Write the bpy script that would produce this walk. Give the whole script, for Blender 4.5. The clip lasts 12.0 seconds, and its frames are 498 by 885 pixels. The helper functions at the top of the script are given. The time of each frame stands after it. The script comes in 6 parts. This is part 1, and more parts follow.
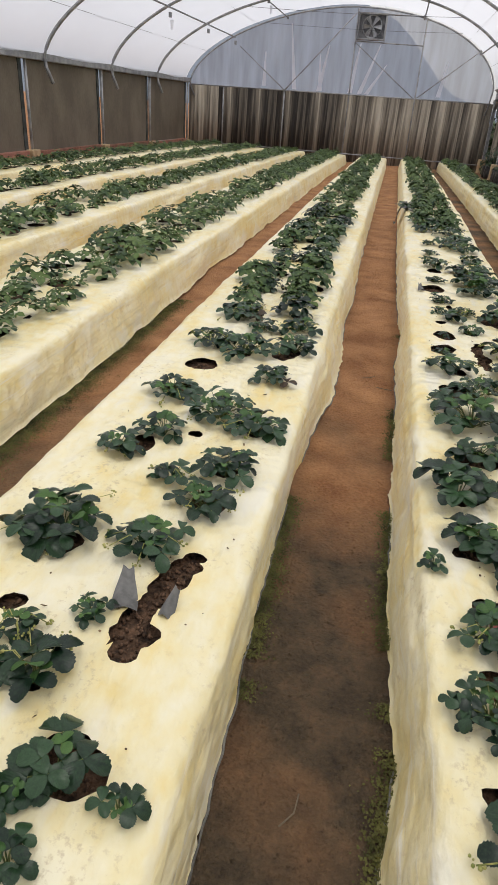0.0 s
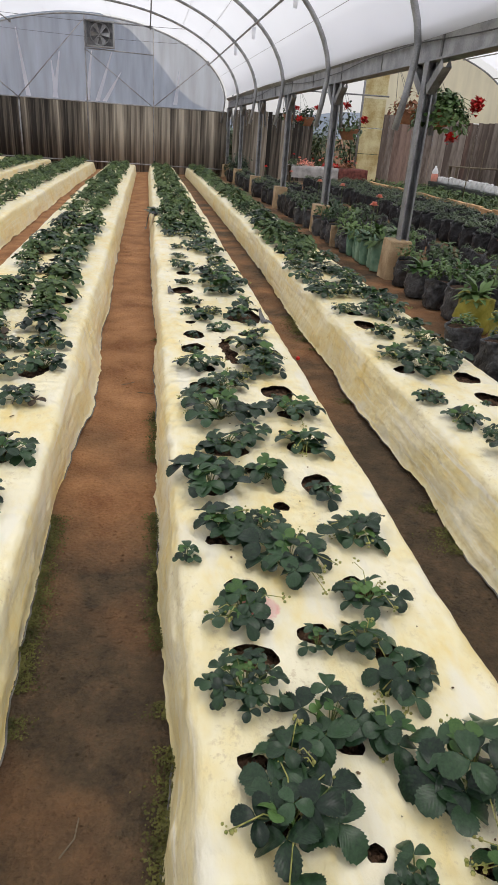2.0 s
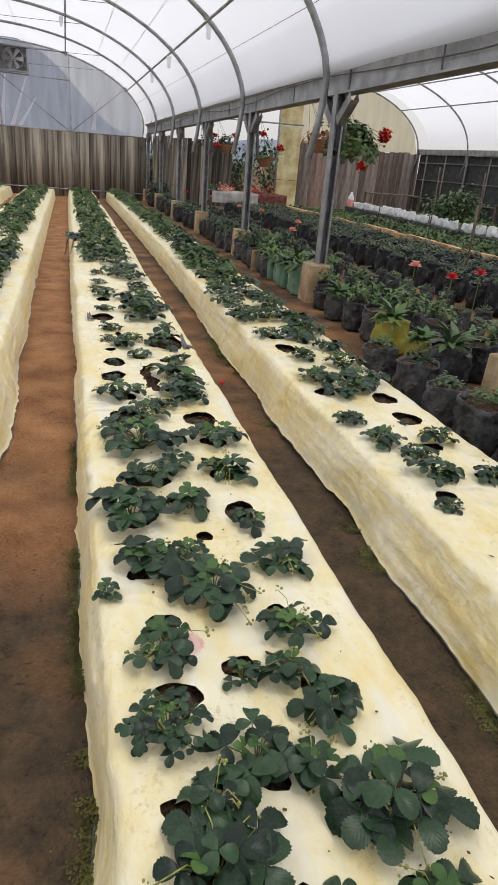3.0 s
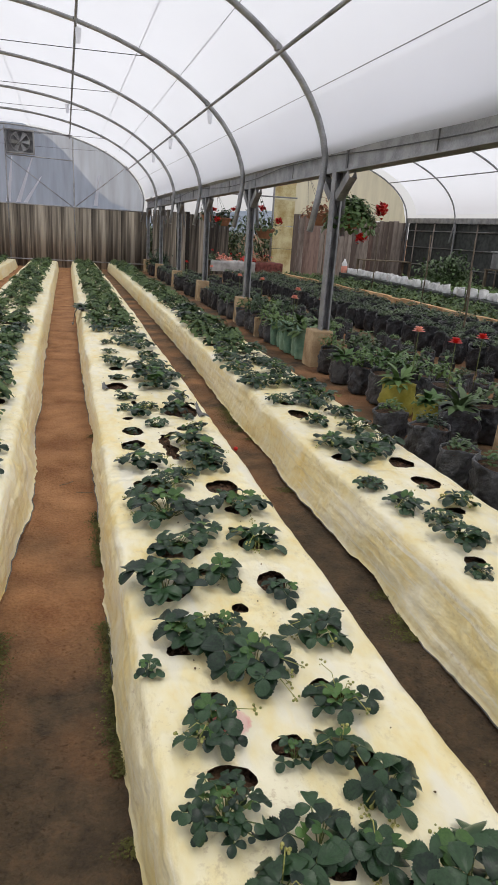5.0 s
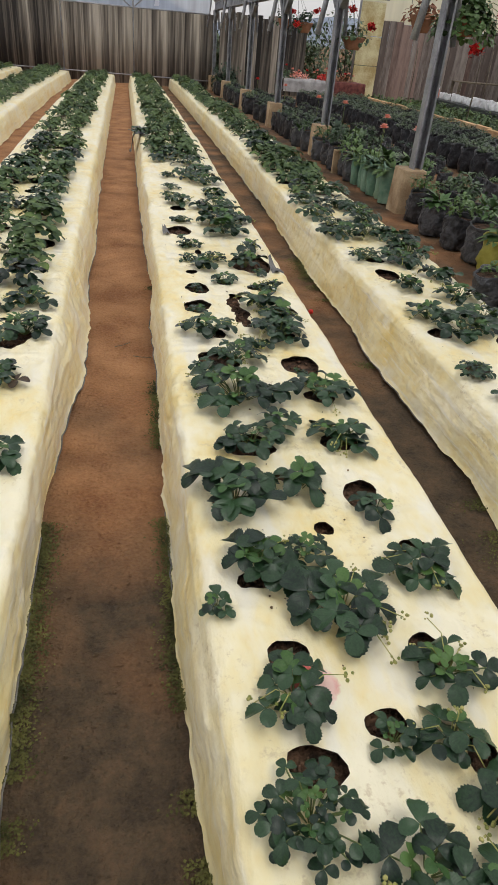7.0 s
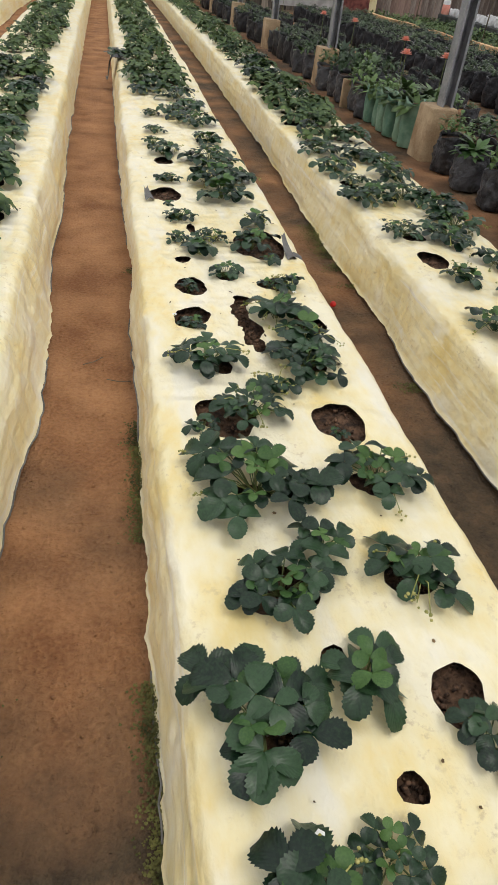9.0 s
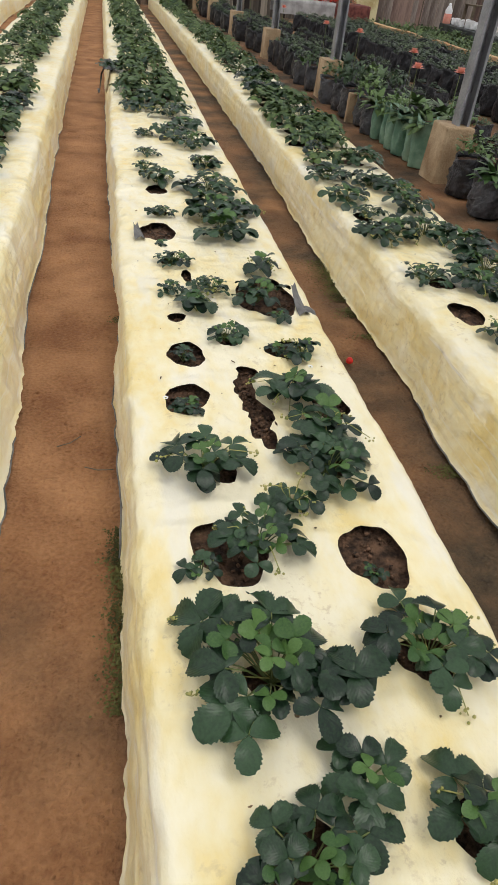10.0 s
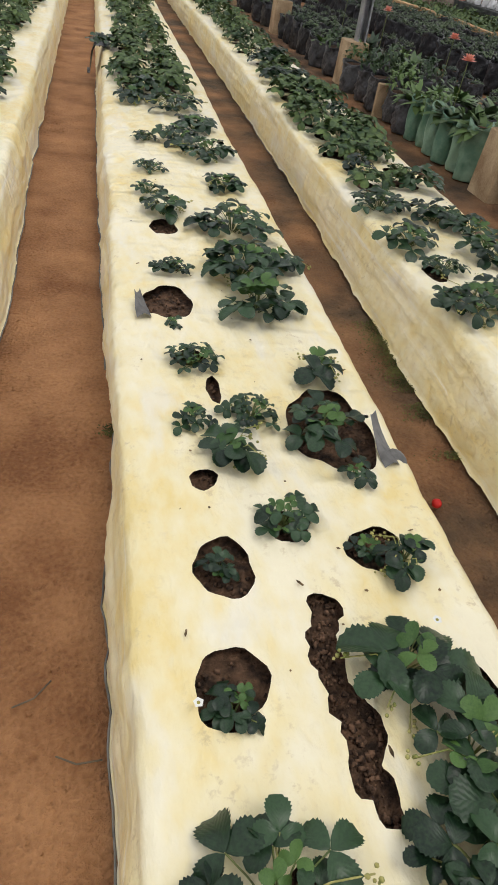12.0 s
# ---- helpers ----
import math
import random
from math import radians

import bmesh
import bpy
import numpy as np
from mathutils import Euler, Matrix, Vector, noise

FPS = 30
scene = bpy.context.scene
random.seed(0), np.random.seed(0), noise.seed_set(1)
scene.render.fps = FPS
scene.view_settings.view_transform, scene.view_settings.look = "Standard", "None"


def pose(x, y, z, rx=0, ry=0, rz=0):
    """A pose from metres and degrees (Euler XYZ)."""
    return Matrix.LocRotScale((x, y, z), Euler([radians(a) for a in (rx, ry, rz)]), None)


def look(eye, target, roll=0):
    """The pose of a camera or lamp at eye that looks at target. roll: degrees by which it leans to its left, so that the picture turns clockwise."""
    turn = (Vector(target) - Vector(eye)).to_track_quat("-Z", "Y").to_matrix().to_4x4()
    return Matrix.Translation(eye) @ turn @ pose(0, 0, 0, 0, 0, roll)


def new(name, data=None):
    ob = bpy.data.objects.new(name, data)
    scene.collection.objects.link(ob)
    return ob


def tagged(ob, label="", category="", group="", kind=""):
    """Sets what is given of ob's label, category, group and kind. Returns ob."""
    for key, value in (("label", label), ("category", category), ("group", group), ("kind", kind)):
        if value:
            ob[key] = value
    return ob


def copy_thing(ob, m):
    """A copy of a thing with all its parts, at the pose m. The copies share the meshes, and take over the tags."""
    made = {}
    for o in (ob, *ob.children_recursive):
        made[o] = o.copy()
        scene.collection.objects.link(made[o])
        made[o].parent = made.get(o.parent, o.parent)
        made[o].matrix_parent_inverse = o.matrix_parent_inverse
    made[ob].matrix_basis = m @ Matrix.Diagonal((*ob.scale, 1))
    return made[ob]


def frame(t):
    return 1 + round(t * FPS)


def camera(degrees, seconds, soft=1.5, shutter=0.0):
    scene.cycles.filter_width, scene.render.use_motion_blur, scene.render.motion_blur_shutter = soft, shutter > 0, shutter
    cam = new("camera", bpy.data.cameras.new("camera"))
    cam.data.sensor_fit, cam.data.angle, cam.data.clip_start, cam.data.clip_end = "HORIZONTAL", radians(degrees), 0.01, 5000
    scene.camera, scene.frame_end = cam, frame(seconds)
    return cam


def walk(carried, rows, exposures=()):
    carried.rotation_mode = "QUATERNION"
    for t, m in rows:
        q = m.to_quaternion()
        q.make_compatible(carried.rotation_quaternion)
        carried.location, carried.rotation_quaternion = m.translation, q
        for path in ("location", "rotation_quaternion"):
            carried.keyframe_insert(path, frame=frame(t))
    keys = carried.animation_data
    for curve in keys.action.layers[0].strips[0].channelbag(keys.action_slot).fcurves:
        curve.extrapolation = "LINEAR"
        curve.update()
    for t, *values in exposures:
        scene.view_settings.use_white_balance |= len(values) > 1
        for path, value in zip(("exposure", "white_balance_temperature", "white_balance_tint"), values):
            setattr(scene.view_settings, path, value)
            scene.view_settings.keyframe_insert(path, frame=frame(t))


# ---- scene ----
cam = camera(43.1, 12.0)
PATH = [
    (0, (-0.177, 0.842, 1.526), (-0.485, 2.576, 0.578), 4.1),
    (0.5, (-0.117, 0.857, 1.538), (-0.223, 2.62, 0.598), 3.6),
    (1, (-0.068, 0.844, 1.545), (-0.028, 2.621, 0.628), 3.1),
    (1.5, (-0.028, 0.851, 1.549), (0.12, 2.625, 0.637), 2.8),
    (2, (0.012, 0.833, 1.548), (0.326, 2.595, 0.656), 4.2),
    (2.5, (0.051, 0.832, 1.562), (0.487, 2.579, 0.692), 4.8),
    (2.7, (0.06, 0.839, 1.565), (0.543, 2.583, 0.714), 5.1),
    (4.3, (-0.022, 0.864, 1.599), (0.569, 2.651, 0.925), 3.4),
    (4.5, (-0.046, 0.878, 1.601), (0.516, 2.678, 0.934), 3.4),
    (5, (-0.074, 0.865, 1.61), (0.465, 2.681, 0.971), 3.7),
    (5.5, (-0.09, 0.876, 1.606), (0.442, 2.681, 0.93), 4.4),
    (6, (-0.118, 0.946, 1.577), (0.31, 2.743, 0.812), 4.6),
    (6.5, (-0.1, 1.099, 1.552), (0.253, 2.875, 0.704), 4.2),
    (6.7, (-0.081, 1.201, 1.551), (0.276, 2.918, 0.589), 4.7),
    (8.3, (-0.053, 1.93, 1.528), (0.311, 3.473, 0.308), 6.3),
    (8.5, (-0.06, 2.005, 1.533), (0.345, 3.536, 0.312), 7.0),
    (9, (-0.001, 2.315, 1.496), (0.388, 3.834, 0.254), 6.6),
    (9.5, (0.06, 2.594, 1.49), (0.42, 4.111, 0.237), 6.3),
    (10, (0.065, 2.864, 1.483), (0.465, 4.39, 0.254), 6.9),
    (10.5, (0.06, 3.201, 1.492), (0.531, 4.716, 0.275), 6.3),
    (11, (0.053, 3.464, 1.482), (0.556, 4.969, 0.265), 7.5),
    (11.5, (0.081, 3.768, 1.453), (0.531, 5.255, 0.193), 6.7),
    (12, (0.058, 3.971, 1.432), (0.503, 5.441, 0.151), 9.7),
]
walk(cam, [(t, look(eye, target, roll)) for t, eye, target, roll in PATH], [(0, -0.18, 6640, 10), (2.5, -0.12, 6600, 10), (5.5, -0.24, 6560, 10), (9.5, -0.07, 6640, 9), (12, -0.16, 6620, 10)])

# ---- light ----
world = bpy.data.worlds.new("sky")
scene.world = world
world.use_nodes = True
wn, wl = world.node_tree.nodes, world.node_tree.links
sky = wn.new("ShaderNodeTexSky")
sky.sky_type, sky.sun_disc = "NISHITA", False
sky.sun_elevation, sky.sun_rotation = radians(70), radians(130)
sky.air_density, sky.dust_density = 1.0, 3.0
clouds = wn.new("ShaderNodeHueSaturation")
clouds.inputs["Saturation"].default_value = 0.22
wl.new(sky.outputs[0], clouds.inputs["Color"])
overcast = wn.new("ShaderNodeMix")
overcast.data_type = "RGBA"
overcast.inputs["Factor"].default_value = 0.6
overcast.inputs["B"].default_value = (6.4, 6.3, 6.35, 1)
wl.new(clouds.outputs[0], overcast.inputs["A"])
wl.new(overcast.outputs["Result"], wn["Background"].inputs["Color"])
wn["Background"].inputs["Strength"].default_value = 0.168
sun = new("sun", bpy.data.lights.new("sun", "SUN"))
sun.data.energy, sun.data.angle, sun.data.color = 0.9, radians(25), (1.0, 0.97, 0.92)
sun.matrix_world = look((11, -1, 39), (0, 8, 0))


# ---- materials ----
def material(name, dark, light, rough=0.7, scale=4.0, fine=40.0, stretch=(1, 1, 1), bump=0.15, metal=0.0, spread=(0.35, 0.65), vary=0.0, third=None, spec=0.4, grain=0.35):
    """Two noises, one broad and one fine, between two or three colours, with relief."""
    m = bpy.data.materials.new(name)
    m.use_nodes = True
    n, l = m.node_tree.nodes, m.node_tree.links
    b = n["Principled BSDF"]
    tc, mp = n.new("ShaderNodeTexCoord"), n.new("ShaderNodeMapping")
    mp.inputs["Scale"].default_value = stretch
    l.new(tc.outputs["Object"], mp.inputs["Vector"])
    big, small = n.new("ShaderNodeTexNoise"), n.new("ShaderNodeTexNoise")
    for t, s in ((big, scale), (small, fine)):
        t.inputs["Scale"].default_value, t.inputs["Detail"].default_value = s, 6
        l.new(mp.outputs[0], t.inputs["Vector"])
    mix = n.new("ShaderNodeMath")
    mix.operation = "MULTIPLY_ADD"
    mix.inputs[1].default_value, mix.inputs[2].default_value = grain, -grain / 2
    l.new(small.outputs["Fac"], mix.inputs[0])
    add = n.new("ShaderNodeMath")
    l.new(mix.outputs[0], add.inputs[0])
    l.new(big.outputs["Fac"], add.inputs[1])
    fac = add.outputs[0]
    if vary:
        info, ma = n.new("ShaderNodeObjectInfo"), n.new("ShaderNodeMath")
        ma.operation = "MULTIPLY_ADD"
        ma.inputs[1].default_value = vary
        sub = n.new("ShaderNodeMath")
        sub.inputs[1].default_value = -vary / 2
        l.new(info.outputs["Random"], ma.inputs[0])
        l.new(fac, sub.inputs[0])
        l.new(sub.outputs[0], ma.inputs[2])
        fac = ma.outputs[0]
    ramp = n.new("ShaderNodeValToRGB")
    e = ramp.color_ramp.elements
    e[0].position, e[1].position = spread
    e[0].color, e[1].color = (*dark, 1), (*light, 1)
    if third:
        x = e.new((spread[0] + spread[1]) / 2)
        x.color = (*third, 1)
    l.new(fac, ramp.inputs[0])
    l.new(ramp.outputs[0], b.inputs["Base Color"])
    b.inputs["Roughness"].default_value, b.inputs["Metallic"].default_value = rough, metal
    b.inputs["Specular IOR Level"].default_value = spec
    if bump:
        bp = n.new("ShaderNodeBump")
        bp.inputs["Strength"].default_value, bp.inputs["Distance"].default_value = bump, 0.02
        l.new(small.outputs["Fac"], bp.inputs["Height"])
        l.new(bp.outputs[0], b.inputs["Normal"])
    return m


def film_material(name, tint, clear, haze=0.9, streak=0.0):
    """Greenhouse polythene: part clear, part milky, with faint dirt."""
    m = bpy.data.materials.new(name)
    m.use_nodes = True
    n, l = m.node_tree.nodes, m.node_tree.links
    n.remove(n["Principled BSDF"])
    out = n["Material Output"]
    tr, tl, df = n.new("ShaderNodeBsdfTransparent"), n.new("ShaderNodeBsdfTranslucent"), n.new("ShaderNodeBsdfDiffuse")
    tc, ns, mp = n.new("ShaderNodeTexCoord"), n.new("ShaderNodeTexNoise"), n.new("ShaderNodeMapping")
    mp.inputs["Scale"].default_value = (2.5, 2.5, 0.3) if streak else (0.5, 0.25, 0.5)
    ns.inputs["Scale"].default_value, ns.inputs["Detail"].default_value = 1.5, 5
    l.new(tc.outputs["Object"], mp.inputs[0])
    l.new(mp.outputs[0], ns.inputs["Vector"])
    ramp = n.new("ShaderNodeValToRGB")
    e = ramp.color_ramp.elements
    e[0].position, e[1].position = 0.3, 0.7
    e[0].color = (*[c * haze for c in tint], 1)
    e[1].color = (*tint, 1)
    l.new(ns.outputs["Fac"], ramp.inputs[0])
    for s in (tl, df):
        l.new(ramp.outputs[0], s.inputs["Color"])
    a, c = n.new("ShaderNodeMixShader"), n.new("ShaderNodeMixShader")
    a.inputs[0].default_value = 0.12
    l.new(tl.outputs[0], a.inputs[1])
    l.new(df.outputs[0], a.inputs[2])
    c.inputs[0].default_value = clear
    l.new(a.outputs[0], c.inputs[1])
    l.new(tr.outputs[0], c.inputs[2])
    l.new(c.outputs[0], out.inputs["Surface"])
    return m


def leaf_material(name, dark, light, rough=0.5):
    """A leaf with side veins on its own leaf coordinates; each leaf differs a little."""
    m = material(name, dark, light, rough, 9, 60, bump=0.0, vary=0.7, spread=(0.12, 0.88), spec=0.36)
    n, l = m.node_tree.nodes, m.node_tree.links
    b = n["Principled BSDF"]
    uv, sp = n.new("ShaderNodeUVMap"), n.new("ShaderNodeSeparateXYZ")
    l.new(uv.outputs[0], sp.inputs[0])
    ab, ma, sn = n.new("ShaderNodeMath"), n.new("ShaderNodeMath"), n.new("ShaderNodeMath")
    ab.operation, ma.operation, sn.operation = "ABSOLUTE", "MULTIPLY_ADD", "SINE"
    l.new(sp.outputs["X"], ab.inputs[0])
    ma.inputs[1].default_value = -0.55
    l.new(ab.outputs[0], ma.inputs[0])
    l.new(sp.outputs["Y"], ma.inputs[2])
    k = n.new("ShaderNodeMath")
    k.operation = "MULTIPLY"
    k.inputs[1].default_value = 40
    l.new(ma.outputs[0], k.inputs[0])
    l.new(k.outputs[0], sn.inputs[0])
    bp = n.new("ShaderNodeBump")
    bp.inputs["Strength"].default_value, bp.inputs["Distance"].default_value = 0.07, 0.004
    l.new(sn.outputs[0], bp.inputs["Height"])
    l.new(bp.outputs[0], b.inputs["Normal"])
    return m


M_FILM = material("cream_mulch_film", (0.84, 0.68, 0.30), (0.90, 0.835, 0.605), 0.35, 3.0, 18, (1.2, 0.7, 1.2), 0.6, spread=(0.27, 0.64), third=(0.87, 0.77, 0.46), grain=0.6)


def film_stains_and_shade(m):
    """Yellow run marks down the draped sides that also tint in their shade, grey scuffs, painted crease shade, and one
    pink smear of crushed fruit.
    """
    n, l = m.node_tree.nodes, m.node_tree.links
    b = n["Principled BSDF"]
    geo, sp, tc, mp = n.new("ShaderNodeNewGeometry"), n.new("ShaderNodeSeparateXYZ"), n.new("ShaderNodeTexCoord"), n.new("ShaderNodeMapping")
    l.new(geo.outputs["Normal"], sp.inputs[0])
    # steep faces only: the sides' darker, shaded yellow is painted with the run marks
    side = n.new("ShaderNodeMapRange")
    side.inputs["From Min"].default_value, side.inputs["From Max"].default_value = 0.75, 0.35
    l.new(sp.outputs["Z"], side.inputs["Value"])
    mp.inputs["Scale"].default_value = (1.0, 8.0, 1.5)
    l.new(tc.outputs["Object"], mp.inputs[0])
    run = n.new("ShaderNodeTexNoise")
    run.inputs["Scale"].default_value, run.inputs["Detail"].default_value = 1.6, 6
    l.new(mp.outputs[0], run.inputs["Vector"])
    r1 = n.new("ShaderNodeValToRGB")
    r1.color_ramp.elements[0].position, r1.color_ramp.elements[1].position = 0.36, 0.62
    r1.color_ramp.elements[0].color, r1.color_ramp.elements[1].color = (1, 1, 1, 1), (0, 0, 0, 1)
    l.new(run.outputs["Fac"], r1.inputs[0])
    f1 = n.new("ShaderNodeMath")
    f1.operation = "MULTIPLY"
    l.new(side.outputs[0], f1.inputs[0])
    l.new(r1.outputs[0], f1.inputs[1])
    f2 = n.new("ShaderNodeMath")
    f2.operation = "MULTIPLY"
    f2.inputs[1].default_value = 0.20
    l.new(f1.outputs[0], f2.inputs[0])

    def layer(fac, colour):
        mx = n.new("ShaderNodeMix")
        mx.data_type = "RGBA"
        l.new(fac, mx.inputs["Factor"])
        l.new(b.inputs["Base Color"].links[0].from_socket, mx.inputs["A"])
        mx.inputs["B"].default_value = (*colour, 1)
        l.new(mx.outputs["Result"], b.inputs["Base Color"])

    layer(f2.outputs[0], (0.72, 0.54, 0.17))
    for scale, place, lo, hi, most, colour in (((16, 1.1, 42), (1, 2, 3), 0.52, 0.63, 0.36, (0.74, 0.59, 0.28)), ((12, 1.5, 33), (4, 9, 1), 0.57, 0.66, 0.28, (0.50, 0.43, 0.27)), ((12, 0.9, 35), (8, 3, 5), 0.56, 0.66, 0.7, (0.89, 0.86, 0.76))):
        mps, band, cut, sided = n.new("ShaderNodeMapping"), n.new("ShaderNodeTexNoise"), n.new("ShaderNodeMapRange"), n.new("ShaderNodeMath")
        mps.inputs["Scale"].default_value, mps.inputs["Location"].default_value = scale, place
        band.inputs["Scale"].default_value, band.inputs["Detail"].default_value, band.inputs["Roughness"].default_value = 1.0, 7, 0.62
        cut.inputs["From Min"].default_value, cut.inputs["From Max"].default_value, cut.inputs["To Max"].default_value = lo, hi, most
        l.new(tc.outputs["Object"], mps.inputs[0])
        l.new(mps.outputs[0], band.inputs["Vector"])
        l.new(band.outputs["Fac"], cut.inputs["Value"])
        sided.operation = "MULTIPLY"
        l.new(cut.outputs[0], sided.inputs[0])
        l.new(side.outputs[0], sided.inputs[1])
        layer(sided.outputs[0], colour)
    spots = n.new("ShaderNodeTexNoise")
    spots.inputs["Scale"].default_value, spots.inputs["Detail"].default_value = 3.4, 9
    spots.inputs["Roughness"].default_value = 0.75
    l.new(tc.outputs["Object"], spots.inputs["Vector"])
    r2 = n.new("ShaderNodeValToRGB")
    r2.color_ramp.elements[0].position, r2.color_ramp.elements[1].position = 0.62, 0.72
    r2.color_ramp.elements[1].color = (0.26, 0.26, 0.26, 1)
    l.new(spots.outputs["Fac"], r2.inputs[0])
    layer(r2.outputs[0], (0.52, 0.44, 0.30))
    vec = n.new("ShaderNodeVectorMath")
    vec.operation = "DISTANCE"
    vec.inputs[1].default_value = (0.320, 2.210, 0.318)
    l.new(tc.outputs["Object"], vec.inputs[0])
    sm = n.new("ShaderNodeMath")
    sm.operation = "MULTIPLY_ADD"
    sm.inputs[1].default_value = 0.12
    l.new(spots.outputs["Fac"], sm.inputs[0])
    l.new(vec.outputs["Value"], sm.inputs[2])
    r3 = n.new("ShaderNodeMapRange")
    r3.inputs["From Min"].default_value, r3.inputs["From Max"].default_value = 0.122, 0.108
    r3.inputs["To Max"].default_value = 0.95
    l.new(sm.outputs[0], r3.inputs["Value"])
    layer(r3.outputs[0], (0.78, 0.15, 0.13))
    crease = n.new("ShaderNodeTexNoise")
    crease.noise_type = "RIDGED_MULTIFRACTAL"
    crease.inputs["Scale"].default_value, crease.inputs["Detail"].default_value = 4.2, 4
    mp2 = n.new("ShaderNodeMapping")
    mp2.inputs["Scale"].default_value = (1.5, 0.8, 0.8)
    mp2.inputs["Rotation"].default_value = (0, 0, 0.5)
    l.new(tc.outputs["Object"], mp2.inputs[0])
    l.new(mp2.outputs[0], crease.inputs["Vector"])
    # crease lines darkened in tan: fold shading put into the colour
    r4 = n.new("ShaderNodeValToRGB")
    r4.color_ramp.elements[0].position, r4.color_ramp.elements[1].position = 0.62, 0.95
    r4.color_ramp.elements[1].color = (0.22, 0.22, 0.22, 1)
    l.new(crease.outputs["Fac"], r4.inputs[0])
    layer(r4.outputs[0], (0.62, 0.50, 0.27))
    scuff = n.new("ShaderNodeTexNoise")
    scuff.inputs["Scale"].default_value, scuff.inputs["Detail"].default_value = 5.5, 7
    mp3 = n.new("ShaderNodeMapping")
    mp3.inputs["Scale"].default_value, mp3.inputs["Location"].default_value = (1.4, 0.5, 1.0), (3.1, 7.7, 0.4)
    l.new(tc.outputs["Object"], mp3.inputs[0])
    l.new(mp3.outputs[0], scuff.inputs["Vector"])
    r5 = n.new("ShaderNodeValToRGB")
    r5.color_ramp.elements[0].position, r5.color_ramp.elements[1].position = 0.56, 0.66
    r5.color_ramp.elements[1].color = (0.6, 0.6, 0.6, 1)
    l.new(scuff.outputs["Fac"], r5.inputs[0])
    layer(r5.outputs[0], (0.85, 0.82, 0.70))
    speck = n.new("ShaderNodeTexNoise")
    speck.inputs["Scale"].default_value, speck.inputs["Detail"].default_value, speck.inputs["Roughness"].default_value = 42, 4, 0.7
    l.new(tc.outputs["Object"], speck.inputs["Vector"])
    r6, r7, f3 = n.new("ShaderNodeMapRange"), n.new("ShaderNodeMapRange"), n.new("ShaderNodeMath")
    r6.inputs["From Min"].default_value, r6.inputs["From Max"].default_value, r6.inputs["To Max"].default_value = 0.54, 0.66, 0.6
    r7.inputs["From Min"].default_value, r7.inputs["From Max"].default_value = 0.50, 0.38
    l.new(speck.outputs["Fac"], r6.inputs["Value"])
    l.new(scuff.outputs["Fac"], r7.inputs["Value"])
    f3.operation = "MULTIPLY"
    l.new(r6.outputs[0], f3.inputs[0])
    l.new(r7.outputs[0], f3.inputs[1])
    layer(f3.outputs[0], (0.58, 0.47, 0.27))
    bp = n.new("ShaderNodeBump")
    bp.inputs["Strength"].default_value, bp.inputs["Distance"].default_value = 0.9, 0.018
    l.new(crease.outputs["Fac"], bp.inputs["Height"])
    fine = n.new("ShaderNodeTexNoise")
    fine.noise_type = "RIDGED_MULTIFRACTAL"
    fine.inputs["Scale"].default_value, fine.inputs["Detail"].default_value = 9.0, 3
    mp4 = n.new("ShaderNodeMapping")
    mp4.inputs["Scale"].default_value, mp4.inputs["Rotation"].default_value = (1.0, 1.7, 0.5), (0.35, 0, -0.4)
    l.new(tc.outputs["Object"], mp4.inputs[0])
    l.new(mp4.outputs[0], fine.inputs["Vector"])
    bp2 = n.new("ShaderNodeBump")
    bp2.inputs["Strength"].default_value, bp2.inputs["Distance"].default_value = 0.8, 0.008
    l.new(fine.outputs["Fac"], bp2.inputs["Height"])
    l.new(bp.outputs[0], bp2.inputs["Normal"])
    pleat, mp5, bp3 = n.new("ShaderNodeTexNoise"), n.new("ShaderNodeMapping"), n.new("ShaderNodeBump")
    pleat.noise_type = "RIDGED_MULTIFRACTAL"
    pleat.inputs["Scale"].default_value, pleat.inputs["Detail"].default_value = 1.6, 4
    mp5.inputs["Scale"].default_value, mp5.inputs["Rotation"].default_value = (3.0, 9.0, 3.0), (0.5, 0, 0.25)
    l.new(tc.outputs["Object"], mp5.inputs[0])
    l.new(mp5.outputs[0], pleat.inputs["Vector"])
    bp3.inputs["Strength"].default_value, bp3.inputs["Distance"].default_value = 0.8, 0.014
    l.new(pleat.outputs["Fac"], bp3.inputs["Height"])
    l.new(bp2.outputs[0], bp3.inputs["Normal"])
    old = b.inputs["Normal"].links[0].from_node
    l.new(bp3.outputs[0], old.inputs["Normal"])


film_stains_and_shade(M_FILM)
M_SOIL = material("dark_potting_soil", (0.028, 0.016, 0.009), (0.165, 0.092, 0.052), 0.95, 25, 90, bump=0.8)
M_ROOF = film_material("milky_polythene", (0.91, 0.93, 1.0), 0.12, 0.96)
M_GABLE = film_material("dirty_clear_polythene", (0.55, 0.64, 0.80), 0.30, 0.66, 1.0)
M_GABLE_Y = film_material("yellowed_polythene", (0.86, 0.80, 0.52), 0.2, 0.8, 1.0)
M_STEEL = material("galvanised_steel", (0.22, 0.225, 0.235), (0.38, 0.385, 0.40), 0.45, 5, 60, bump=0.05, metal=0.5)
M_STEEL_DULL = material("weathered_steel", (0.16, 0.16, 0.165), (0.34, 0.345, 0.35), 0.5, 3, 40, (1, 1, 0.3), 0.08, metal=0.55)
M_CONCRETE = material("tan_concrete", (0.30, 0.20, 0.11), (0.52, 0.39, 0.24), 0.9, 5, 70, bump=0.5)
